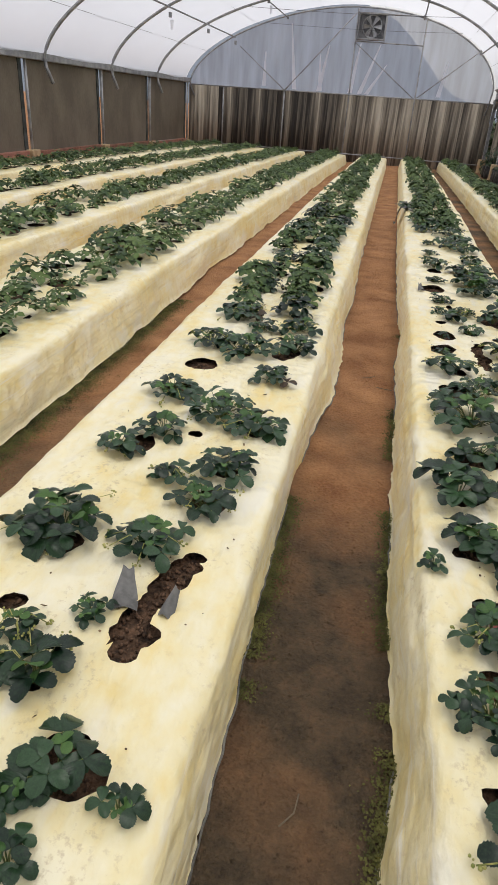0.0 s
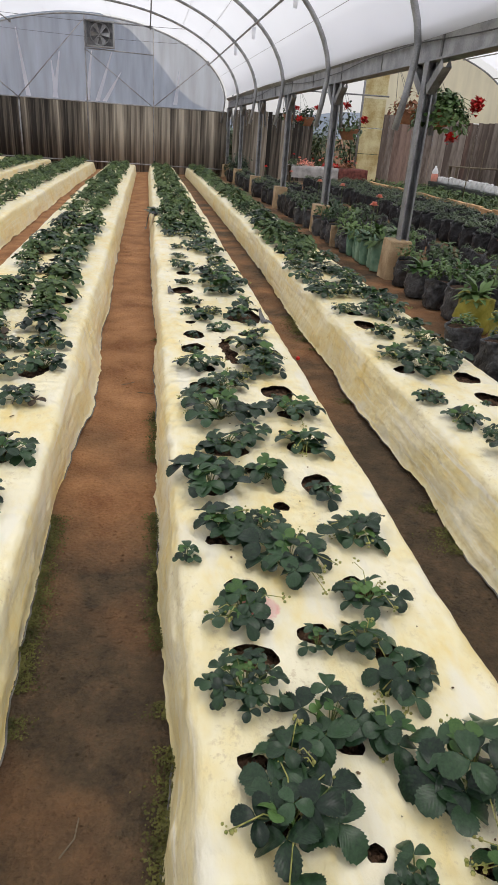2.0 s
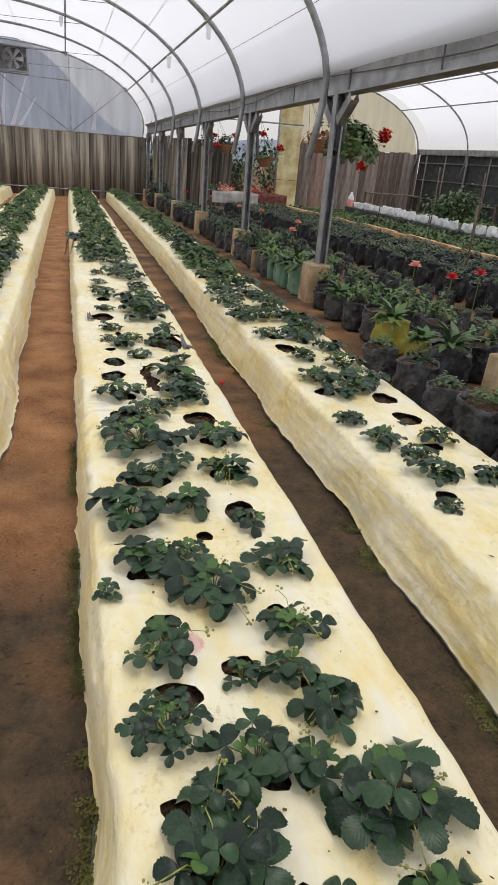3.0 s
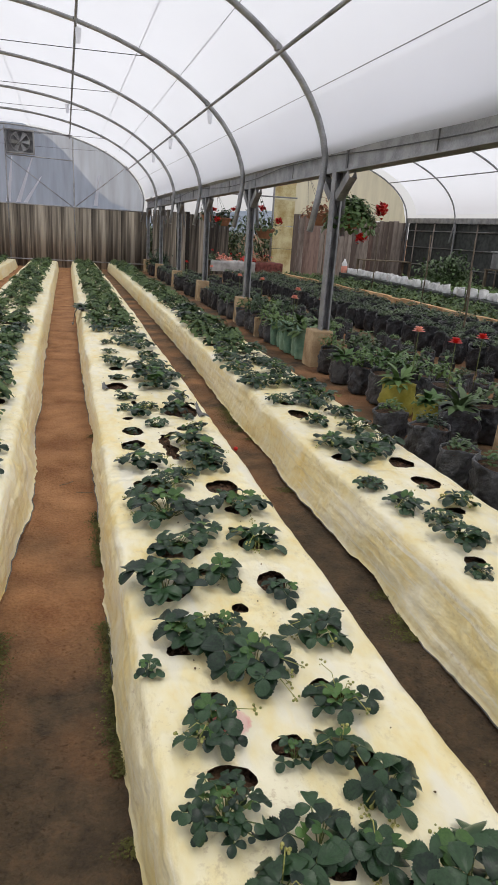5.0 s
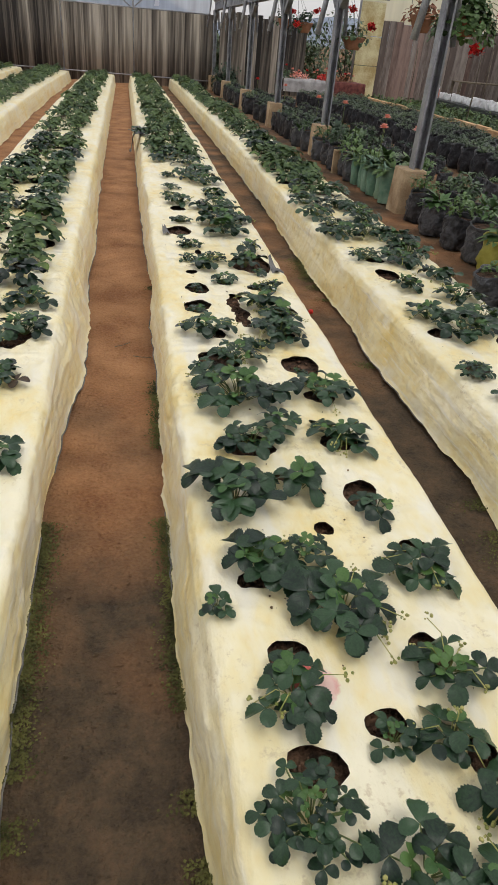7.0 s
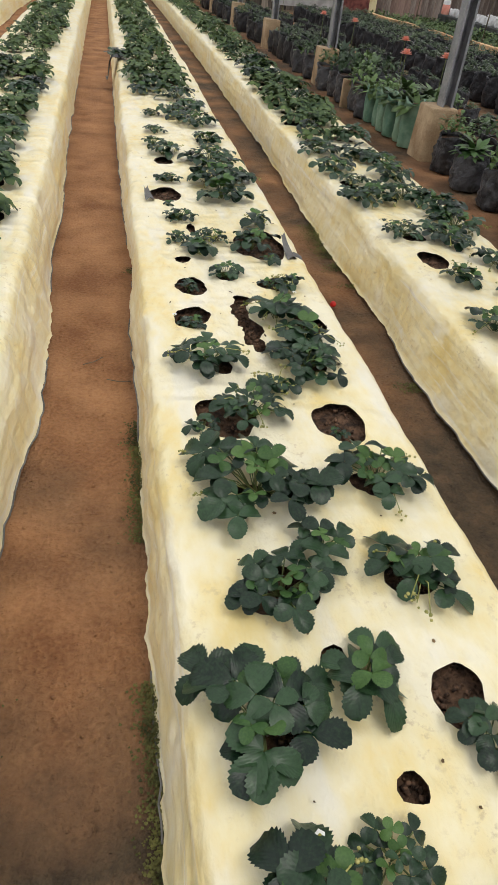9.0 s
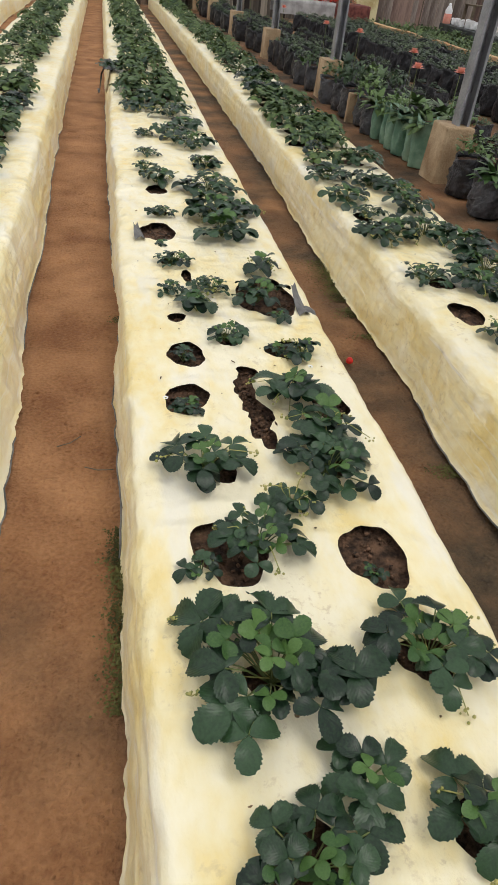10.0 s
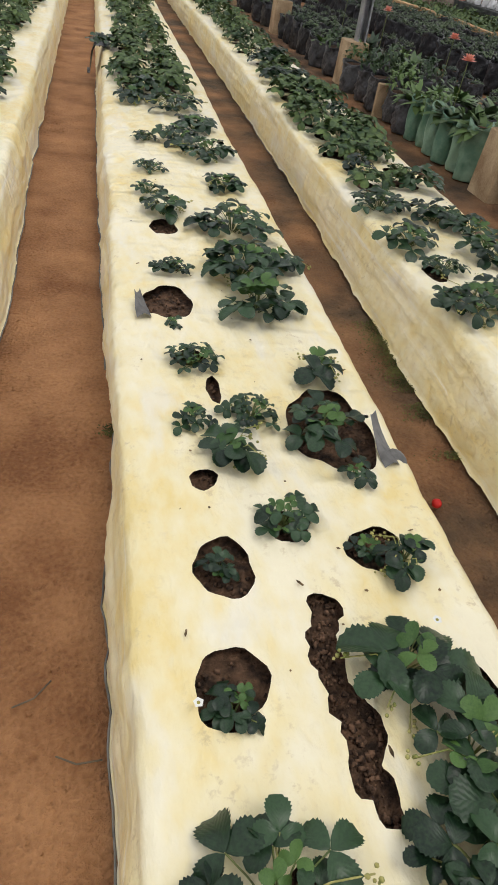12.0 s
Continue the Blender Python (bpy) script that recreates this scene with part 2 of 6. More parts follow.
M_SHEET = material("stained_cement_sheet", (0.022, 0.018, 0.015), (0.42, 0.37, 0.30), 0.85, 1.7, 9, (1.9, 1.9, 0.06), 0.15, spread=(0.38, 0.66), third=(0.155, 0.132, 0.105), vary=0.3)
M_TAUPE = material("taupe_side_curtain", (0.115, 0.095, 0.070), (0.175, 0.148, 0.112), 0.75, 1.5, 25, (1, 1, 0.5), 0.12)
M_BRICK = material("red_painted_brick", (0.16, 0.075, 0.05), (0.34, 0.16, 0.12), 0.9, 6, 50, bump=0.4, vary=0.4)
M_TIMBER = material("grey_weathered_board", (0.13, 0.10, 0.085), (0.36, 0.31, 0.27), 0.85, 4, 30, (1.5, 1.5, 0.12), 0.25, vary=0.35)
M_LEAF = leaf_material("strawberry_leaf", (0.003, 0.013, 0.006), (0.033, 0.074, 0.030), 0.33)
M_LEAF_RUST = leaf_material("reddened_strawberry_leaf", (0.035, 0.030, 0.015), (0.16, 0.075, 0.045), 0.5)
M_LEAF_YOUNG = leaf_material("young_strawberry_leaf", (0.028, 0.076, 0.017), (0.080, 0.158, 0.036))
M_LEAF_FAR = material("strawberry_foliage", (0.012, 0.038, 0.016), (0.115, 0.175, 0.048), 0.65, 5, 40, bump=0.1)
M_NURSERY = material("nursery_foliage", (0.020, 0.044, 0.022), (0.110, 0.160, 0.068), 0.5, 3, 40, bump=0.1)
M_STALK = material("leaf_stalk", (0.10, 0.14, 0.04), (0.20, 0.22, 0.07), 0.6)
M_FRUIT = material("unripe_fruit", (0.20, 0.23, 0.05), (0.48, 0.43, 0.15), 0.6, 30, 120)
M_PETAL = material("white_petal", (0.80, 0.80, 0.74), (0.88, 0.88, 0.84), 0.6)
M_BAG = material("black_grow_bag", (0.013, 0.013, 0.015), (0.075, 0.077, 0.083), 0.36, 14, 30, bump=1.0, vary=0.3)
M_BAG_GREEN = material("faded_green_grow_bag", (0.11, 0.22, 0.15), (0.25, 0.38, 0.27), 0.5, 6, 30, bump=0.2, vary=0.3)
M_BAG_YELLOW = material("yellow_green_grow_bag", (0.24, 0.22, 0.03), (0.40, 0.36, 0.07), 0.5, 6, 30, bump=0.2)
M_BAG_WHITE = material("white_grow_bag", (0.74, 0.74, 0.74), (0.88, 0.88, 0.88), 0.5, 8, 30, bump=0.3, vary=0.2)
M_POT_LEAF = leaf_material("pot_plant_leaf", (0.020, 0.045, 0.022), (0.105, 0.165, 0.066), 0.5)
M_POT_LEAF_LIGHT = leaf_material("light_pot_plant_leaf", (0.05, 0.11, 0.03), (0.14, 0.22, 0.07), 0.5)
M_RED = material("red_petal", (0.45, 0.01, 0.012), (0.70, 0.03, 0.02), 0.6)
M_CORAL = material("coral_petal", (0.75, 0.26, 0.19), (0.85, 0.44, 0.34), 0.6)
M_TERRA = material("terracotta", (0.20, 0.09, 0.05), (0.38, 0.18, 0.10), 0.85)
M_BLACK = material("black_shade_net", (0.026, 0.029, 0.028), (0.066, 0.072, 0.068), 0.9, 6, 80)
M_MOSS = material("green_moss", (0.050, 0.052, 0.016), (0.175, 0.170, 0.050), 0.95, 12, 90, bump=0.5)
M_RAG = material("torn_plastic_flap", (0.09, 0.088, 0.082), (0.22, 0.215, 0.20), 0.55, 10, 50)
M_WIRE = material("dark_wire", (0.05, 0.05, 0.055), (0.09, 0.09, 0.1), 0.5)
# the haze of distance is painted into this blue-grey hill colour
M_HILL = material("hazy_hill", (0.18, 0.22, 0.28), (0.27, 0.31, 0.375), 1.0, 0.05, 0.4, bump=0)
M_FANBLADE = material("fan_metal", (0.10, 0.10, 0.11), (0.22, 0.22, 0.23), 0.45, 6, 40, metal=0.5)
M_CLOTH = material("faded_cloth", (0.30, 0.29, 0.28), (0.50, 0.49, 0.48), 0.9, 5, 60)
M_CLOTH_RED = material("dark_red_cloth", (0.09, 0.025, 0.022), (0.22, 0.075, 0.06), 0.9, 9, 60)
M_RED_BOARD = material("reddish_weathered_board", (0.13, 0.085, 0.07), (0.33, 0.23, 0.19), 0.85, 4, 30, (1.5, 1.5, 0.12), 0.25, vary=0.3)
M_BAMBOO = material("dry_stake", (0.09, 0.07, 0.05), (0.2, 0.16, 0.11), 0.8)

# trodden clay: red farther off, darker grey-brown nearer and to the right, with dark scuffs
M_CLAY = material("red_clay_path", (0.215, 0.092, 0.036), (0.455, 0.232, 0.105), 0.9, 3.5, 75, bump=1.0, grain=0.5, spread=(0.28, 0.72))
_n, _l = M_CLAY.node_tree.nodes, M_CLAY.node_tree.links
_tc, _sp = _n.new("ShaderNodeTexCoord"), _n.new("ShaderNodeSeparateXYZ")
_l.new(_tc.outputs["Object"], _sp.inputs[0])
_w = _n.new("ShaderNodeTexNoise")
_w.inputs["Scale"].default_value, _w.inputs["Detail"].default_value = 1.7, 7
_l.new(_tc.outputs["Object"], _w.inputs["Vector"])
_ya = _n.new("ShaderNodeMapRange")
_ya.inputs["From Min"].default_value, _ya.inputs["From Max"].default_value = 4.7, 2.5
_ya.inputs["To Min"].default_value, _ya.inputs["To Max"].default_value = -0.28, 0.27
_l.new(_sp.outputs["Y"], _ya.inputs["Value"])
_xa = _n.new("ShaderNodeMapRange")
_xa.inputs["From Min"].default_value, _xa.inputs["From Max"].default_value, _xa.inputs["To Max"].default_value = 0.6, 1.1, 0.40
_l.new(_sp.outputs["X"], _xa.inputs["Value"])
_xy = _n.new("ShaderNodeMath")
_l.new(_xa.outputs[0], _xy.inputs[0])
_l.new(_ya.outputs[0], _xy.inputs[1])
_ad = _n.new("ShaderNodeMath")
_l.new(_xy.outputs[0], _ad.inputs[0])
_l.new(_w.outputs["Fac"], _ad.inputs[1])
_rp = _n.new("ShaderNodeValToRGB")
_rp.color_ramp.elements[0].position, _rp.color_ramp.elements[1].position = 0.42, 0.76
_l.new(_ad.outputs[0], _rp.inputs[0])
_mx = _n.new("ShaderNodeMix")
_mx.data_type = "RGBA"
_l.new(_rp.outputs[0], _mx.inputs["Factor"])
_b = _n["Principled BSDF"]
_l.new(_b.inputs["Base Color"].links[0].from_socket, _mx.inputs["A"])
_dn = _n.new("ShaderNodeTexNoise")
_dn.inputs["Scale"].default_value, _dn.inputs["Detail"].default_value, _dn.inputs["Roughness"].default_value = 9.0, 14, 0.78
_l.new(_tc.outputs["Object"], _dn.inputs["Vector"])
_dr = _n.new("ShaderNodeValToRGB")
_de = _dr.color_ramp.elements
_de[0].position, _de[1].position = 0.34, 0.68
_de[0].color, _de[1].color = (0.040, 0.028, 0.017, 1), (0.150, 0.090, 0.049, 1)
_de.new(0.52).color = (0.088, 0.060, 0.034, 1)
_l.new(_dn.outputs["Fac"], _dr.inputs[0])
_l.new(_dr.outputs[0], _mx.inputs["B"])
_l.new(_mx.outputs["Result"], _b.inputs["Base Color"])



# ---- building helpers ----
def from_lists(name, verts, faces, mat, parent=None, smooth=True, label="", uv=None):
    me = bpy.data.meshes.new(name)
    me.from_pydata([tuple(v) for v in verts], [], faces)
    me.materials.append(mat)
    if uv is not None:
        lay = me.uv_layers.new(name="UVMap")
        idx = np.empty(len(me.loops), dtype=np.int32)
        me.loops.foreach_get("vertex_index", idx)
        lay.data.foreach_set("uv", np.asarray(uv, dtype=np.float32)[idx].ravel())
    if smooth:
        me.polygons.foreach_set("use_smooth", [True] * len(me.polygons))
    ob = new(name, me)
    if parent:
        ob.parent = parent
    return tagged(ob, label)


def part(name, bm, mat, parent=None, label="", smooth=False):
    me = bpy.data.meshes.new(name)
    bm.to_mesh(me)
    bm.free()
    me.materials.append(mat)
    if smooth:
        me.polygons.foreach_set("use_smooth", [True] * len(me.polygons))
    ob = new(name, me)
    if parent:
        ob.parent = parent
    return tagged(ob, label)


def box(bm, x0, x1, y0, y1, z0, z1, bevel=0.0):
    r = bmesh.ops.create_cube(bm, size=1, matrix=Matrix.LocRotScale(((x0 + x1) / 2, (y0 + y1) / 2, (z0 + z1) / 2), None, (x1 - x0, y1 - y0, z1 - z0)))
    if bevel:
        es = list({e for v in r["verts"] for e in v.link_edges})
        bmesh.ops.bevel(bm, geom=es, offset=bevel, segments=2, affect="EDGES", profile=0.5)
    return bm


def tube_lists(path, radius, sides=8, caps=True):
    """Verts and faces of a round tube along a path; radius may be a list."""
    path = [Vector(p) for p in path]
    verts, faces = [], []
    for i, p in enumerate(path):
        d = (path[min(i + 1, len(path) - 1)] - path[max(i - 1, 0)]).normalized()
        a = d.cross(Vector((0.13, 0.29, 1) if abs(d.z) < 0.9 else (1, 0.2, 0))).normalized()
        b = d.cross(a)
        r = radius[i] if isinstance(radius, (list, tuple)) else radius
        for k in range(sides):
            t = 2 * math.pi * k / sides
            verts.append(p + a * (r * math.cos(t)) + b * (r * math.sin(t)))
    for i in range(len(path) - 1):
        for k in range(sides):
            k2 = (k + 1) % sides
            faces.append((i * sides + k, i * sides + k2, (i + 1) * sides + k2, (i + 1) * sides + k))
    if caps:
        faces.append(tuple(range(sides))[::-1])
        faces.append(tuple(range((len(path) - 1) * sides, len(path) * sides)))
    return verts, faces


def tube(name, path, radius, mat, parent=None, sides=8, label=""):
    v, f = tube_lists(path, radius, sides)
    return from_lists(name, v, f, mat, parent, True, label)


def empty(name, place, label="", category="", group="", kind=""):
    ob = new(name)
    ob.empty_display_size = 0.1
    ob.matrix_basis = place if isinstance(place, Matrix) else Matrix.Translation(place)
    return tagged(ob, label, category, group, kind)


def sag(y):
    """The floor falls gently towards the far end."""
    return -0.00045 * min(max(0.0, y - 4.0), 23.4) ** 2


def n3(x, y, z):
    return noise.noise((x, y, z))


# ---- ground ----
def ground_sheet():
    xs = np.concatenate([[-3000, -400, -80, -30, -14], np.arange(-8.6, -1.8, 0.2), np.arange(-1.8, 2.6, 0.05), np.arange(2.6, 15, 0.3), [20, 40, 100, 400, 3000]])
    ys = np.concatenate([[-3000, -300, -40, -12, -4], np.arange(-1, 8, 0.06), np.arange(8, 28, 0.25), [30, 36, 50, 100, 400, 3000]])
    v, f = [], []
    for y in ys:
        for x in xs:
            near = -9 < x < 15 and -2 < y < 28
            z = sag(y) + (0.018 * n3(x * 1.3, y * 0.9, 0) + 0.010 * n3(x * 6, y * 5, 3) + 0.004 * n3(x * 17, y * 15, 3) if near else 0) - 0.006
            v.append((x, y, z))
    w = len(xs)
    for j in range(len(ys) - 1):
        for i in range(w - 1):
            f.append((j * w + i, j * w + i + 1, (j + 1) * w + i + 1, (j + 1) * w + i))
    return tagged(from_lists("ground", v, f, M_CLAY), "reddish-brown trodden clay ground with grey-brown patches", "ground", kind="structure")


ground_sheet()

# ---- raised beds ----
BEDS = [(-7.18, -6.15), (-5.76, -4.72), (-4.29, -3.26), (-2.85, -1.80), (-1.36, -0.35), (0.045, 0.955), (1.34, 2.11)]
BED_H = 0.31
Y0, Y1 = -0.6, 25.9


def bed_shift(i, y):
    return 0.018 * n3(i * 7.3, y * 0.45, 1.7)


def bed_top(i, x, y):
    xl, xr = BEDS[i]
    c = (x - (xl + xr) / 2) / ((xr - xl) / 2)
    return sag(y) + BED_H + 0.006 * (1 - c * c) + 0.010 * n3(x * 3, y * 1.6, i) + 0.004 * n3(x * 11, y * 8, i)


# where the loose lower edge of the film lies along the walk: y, x
HEMS = {(4, -1): [(0.8, -.375), (2.0, -.38), (2.4, -.395), (3.3, -.40), (3.9, -.365), (4.3, -.31), (5.0, -.31), (5.85, -.355), (6.6, -.325), (7.8, -.355), (10, -.36)],
        (5, 1): [(0.8, .035), (1.7, .035), (1.95, .07), (2.2, .05), (2.8, .043), (3.4, .042), (4.0, .052), (5.0, .055), (5.7, .082), (6.6, .058), (8.0, .045)],
        (6, 1): [(1.0, 1.32), (2.5, 1.325), (2.85, 1.315), (3.35, 1.345), (4.0, 1.32), (4.6, 1.30), (5.0, 1.335), (5.6, 1.32), (6.05, 1.31), (7.0, 1.33), (7.9, 1.36), (11, 1.38)]}


def film_hem(i, y, s):
    # how far the loose lower edge of the film strays outwards
    if (i, s) in HEMS:
        keys = HEMS[i, s]
        x = np.interp(y, [k[0] for k in keys], [k[1] for k in keys])
        edge = BEDS[i][0 if s > 0 else 1] + bed_shift(i, y)
        return s * (edge - x) - 0.008 + 0.014 * n3(y * 2.9, i, s * 9) + 0.010 * n3(y * 11, i, s) + 0.006 * n3(y * 33, i, s)
    return 0.055 * n3(y * 0.9, i * 3.1, s * 5) + 0.020 * n3(y * 2.9, i, s * 9) + 0.006 * n3(y * 13, i, s) + 0.0035 * n3(y * 37, i, s)


def bed(i, holes, near_to):
    xl, xr = BEDS[i]
    w = xr - xl
    fine = near_to > 0
    top_step = 0.018 if fine else 0.05
    side = [(-0.008, 0.0), (0.000, 0.012), (0.004, 0.035), (0.010, 0.07), (0.017, 0.105), (0.024, 0.14), (0.031, 0.175), (0.037, 0.21), (0.043, 0.245), (0.049, 0.272), (0.057, 0.291), (0.070, 0.303), (0.090, 0.309)]
    if fine:
        side = sorted(side + [((a[0] + b[0]) / 2, (a[1] + b[1]) / 2) for a, b in zip(side[:-1], side[1:])], key=lambda p: p[1])
    k = max(8, int((w - 0.22) / top_step))
    prof = [(a, h, 1) for a, h in side] + [(0.11 + (w - 0.22) * j / k, BED_H, 0) for j in range(k + 1)] + [(w - a, h, -1) for a, h in side[::-1]]
    ys = list(np.concatenate([np.arange(Y0, near_to, 0.02), np.arange(near_to, Y1, 0.05)])) if fine else list(np.arange(Y0, Y1, 0.06))
    m = len(prof)
    v = np.zeros((len(ys), m, 3))
    for j, y in enumerate(ys):
        sh = bed_shift(i, y)
        end = min(1.0, max(0.0, (Y1 - y) / 0.25)) ** 0.5 * min(1.0, max(0.05, (y - Y0) / 0.2))
        for q, (a, h, s) in enumerate(prof):
            x = xl + a + sh
            if s:
                f = 1 - h / BED_H
                lean = y + 0.5 * h * s
                fold = 0.020 * n3(y * 1.7 + h * s, h * 2.0, i + s) + 0.022 * (abs(n3(lean * 4.1, h * 3.0, i + 3 * s)) - 0.2) + 0.014 * (abs(n3(lean * 6, h * 2.0, i + s)) - 0.2) + 0.007 * (abs(n3(y * 18 - 14 * h * s, h * 5, i)) - 0.2) + 0.003 * n3(lean * 26, h * 9, i) + 0.018 * (abs(n3(y * 0.9 + h * 2, h * 14, i + 5 * s)) - 0.2)
                hem = (0.35 * f + 0.65 * f * f) * film_hem(i, y, s)
                x += -s * (hem + fold * (0.25 + 0.75 * math.sin(math.pi * min(1, max(0, h) / 0.32))))
                z = sag(y) + h + f * (0.010 + 0.022 * n3(y * 3.1, i, 4 * s) + 0.010 * n3(y * 11, i, 2 * s)) + 0.004 * n3(y * 9, h * 9, s)
                z += (bed_top(i, x, y) - sag(y) - BED_H) * (h / BED_H) ** 3
            else:
                z = bed_top(i, x, y)
                z += 0.004 * n3(x * 25 + y * 9, y * 12, i) + 0.013 * (abs(n3(x * 7 + y * 2, y * 3.5, i + 9)) - 0.2) + 0.006 * (abs(n3(x * 13 - y * 5, y * 8, i + 4)) - 0.2)
                out = abs(a / w - 0.5) * 2
                z += 0.016 * out ** 3 * (abs(n3(x * 17, y * 0.9, i + 2)) - 0.2)
            v[j, q] = (x, y, sag(y) + (z - sag(y)) * end)
    flat = v.reshape(-1, 3)
    ident = np.arange(len(flat)).reshape(len(ys), m)
    quads = np.stack([ident[:-1, :-1], ident[:-1, 1:], ident[1:, 1:], ident[1:, :-1]], -1).reshape(-1, 4)
    keep = np.ones(len(quads), bool)
    cen = flat[quads].mean(1)
    topface = np.tile((np.array([p[2] for p in prof])[:-1] == 0), len(ys) - 1)

    def rel(pts, hole):
        cx, cy, rx, ry, ph, sq = hole
        dx, dy = (pts[:, 0] - cx) / rx, (pts[:, 1] - cy) / ry
        th = np.arctan2(dy, dx)
        edge = 1 + 0.08 * np.sin(2 * th + ph) + 0.07 * np.sin(3 * th + 2.3 * ph) + 0.035 * np.sin(7 * th + ph) * sq
        return np.hypot(dx, dy) / edge

    gone = []
    for hole in holes:
        sel = (np.abs(cen[:, 0] - hole[0]) < 2 * hole[2]) & (np.abs(cen[:, 1] - hole[1]) < 2 * hole[3]) & topface
        idx = np.nonzero(sel)[0]
        idx = idx[rel(cen[idx], hole) < 1.0]
        keep[idx] = False
        gone.append((hole, np.unique(quads[idx])))
    used = np.unique(quads[keep])
    for hole, vs in gone:
        rim = np.intersect1d(vs, used)
        if len(rim) == 0:
            continue
        d = np.maximum(rel(flat[rim], hole), 0.3)
        flat[rim, 0] = hole[0] + (flat[rim, 0] - hole[0]) / d
        flat[rim, 1] = hole[1] + (flat[rim, 1] - hole[1]) / d
        flat[rim, 2] += 0.003
    root = empty("raised_bed", (0, 0, 0), "long raised bed under cream plastic mulch film with planting holes", "planting bed", "raised beds")
    remap = -np.ones(len(flat), int)
    remap[used] = np.arange(len(used))
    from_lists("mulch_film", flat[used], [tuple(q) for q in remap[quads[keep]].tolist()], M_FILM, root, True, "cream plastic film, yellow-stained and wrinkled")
    # the dark underside of the film shows where its lower edge is turned out
    for q, s in ((0, 1), (m - 1, -1)):
        if (i, s) not in HEMS and (i, s) != (5, -1):
            continue
        run = []
        for j, y in enumerate(ys):
            if -0.3 < y < 11 and n3(y * 0.8, i * 3.3, s * 2.0) > -0.12:
                run.append((v[j, q, 0] - s * 0.002, y, v[j, q, 2] + 0.002))
            elif len(run) > 8:
                tube("hem_fold", run[::2], [0.0028 + 0.0022 * abs(n3(p[1] * 6, i, s)) for p in run[::2]], M_RAG, root, 5, "dark turned-out edge of the film")
                run = []
            else:
                run = []
        if len(run) > 8:
            tube("hem_fold", run[::2], 0.0035, M_RAG, root, 5, "dark turned-out edge of the film")
    # the soil under the film
    sv, sf = [], []
    sx = np.linspace(xl + 0.06, xr - 0.06, 40 if fine else 14)
    sy = np.concatenate([np.arange(Y0 + 0.35, max(near_to, 0), 0.03), np.arange(max(near_to, 0) if fine else Y0 + 0.1, Y1 - 0.1, 0.12)]) if fine else np.arange(Y0 + 0.35, Y1 - 0.3, 0.15)
    for y in sy:
        for q, x in enumerate(sx):
            e = 0.2 if q in (0, len(sx) - 1) else 0.0
            rough = 0.009 * n3(x * 22, y * 22, 2) + 0.006 * n3(x * 55, y * 55, 5)
            sv.append((x, y, bed_top(i, x, y) - 0.032 + rough - e))
    q = len(sx)
    for j in range(len(sy) - 1):
        for a in range(q - 1):
            sf.append((j * q + a, j * q + a + 1, (j + 1) * q + a + 1, (j + 1) * q + a))
    from_lists("soil", sv, sf, M_SOIL, root, False, "dark crumbly soil")
    return root


# plants on the three beds beside the walk: x, y, spread, habit (B broad leaves, M middling, S small and dense, T a sprig in its hole)
BED_C = [(0.27, 2.18, 0.101, "M"), (0.24, 1.92, 0.105, "S"), (0.46, 2.06, 0.053, "S"), (0.65, 2.21, 0.093, "M"), (0.58, 2.04, 0.077, "M"), (0.65, 1.91, 0.08, "M"), (0.43, 1.81, 0.099, "M"), (0.31, 1.72, 0.067, "M"),
         (0.55, 1.76, 0.08, "B"), (0.29, 1.58, 0.125, "B"), (0.69, 1.63, 0.15, "B"), (0.50, 1.46, 0.05, "M"), (0.69, 1.43, 0.075, "M"), (0.45, 2.41, 0.15, "B"), (0.71, 2.54, 0.099, "M"), (0.26, 2.58, 0.115, "B"),
         (0.13, 2.46, 0.045, "M"), (0.24, 2.89, 0.165, "B"), (0.47, 2.96, 0.105, "B"), (0.68, 2.81, 0.075, "M"), (0.41, 2.64, 0.066, "S"), (0.24, 1.40, 0.08, "M")]
BED_C1 = [(0.34, 3.20, 0.112, "M"), (0.48, 3.32, 0.08, "M"), (0.35, 3.54, 0.195, "B"), (0.70, 3.55, 0.135, "M"), (0.69, 3.21, 0.11, "M"), (0.66, 3.79, 0.03, "T"), (0.39, 3.90, 0.112, "M"), (0.24, 3.83, 0.05, "S"),
          (0.51, 4.03, 0.072, "M"), (0.29, 4.20, 0.124, "M"), (0.65, 4.17, 0.135, "M"), (0.62, 4.54, 0.125, "B"), (0.68, 4.36, 0.13, "B"), (0.28, 4.51, 0.055, "T"), (0.30, 4.83, 0.045, "T"), (0.48, 4.96, 0.078, "S"),
          (0.66, 4.86, 0.04, "T"), (0.73, 4.81, 0.075, "M")]
BED_C2 = [(0.38, 5.20, 0.085, "B"), (0.30, 5.34, 0.058, "S"), (0.47, 5.36, 0.08, "S"), (0.66, 5.29, 0.115, "M"), (0.71, 5.11, 0.05, "S"), (0.74, 5.58, 0.094, "B"), (0.61, 5.99, 0.165, "B"), (0.60, 6.28, 0.195, "B"),
          (0.34, 5.64, 0.085, "S"), (0.29, 5.90, 0.035, "T"), (0.33, 6.29, 0.075, "S"), (0.78, 6.36, 0.102, "M"), (0.64, 6.72, 0.18, "M"), (0.34, 6.89, 0.103, "M"), (0.69, 7.28, 0.108, "M"), (0.29, 7.15, 0.074, "S"),
          (0.32, 7.49, 0.079, "S"), (0.66, 7.79, 0.16, "M"), (0.52, 8.05, 0.14, "M"), (0.33, 8.03, 0.079, "S"), (0.66, 8.35, 0.14, "M"), (0.59, 8.79, 0.185, "M"), (0.30, 8.94, 0.125, "M")]
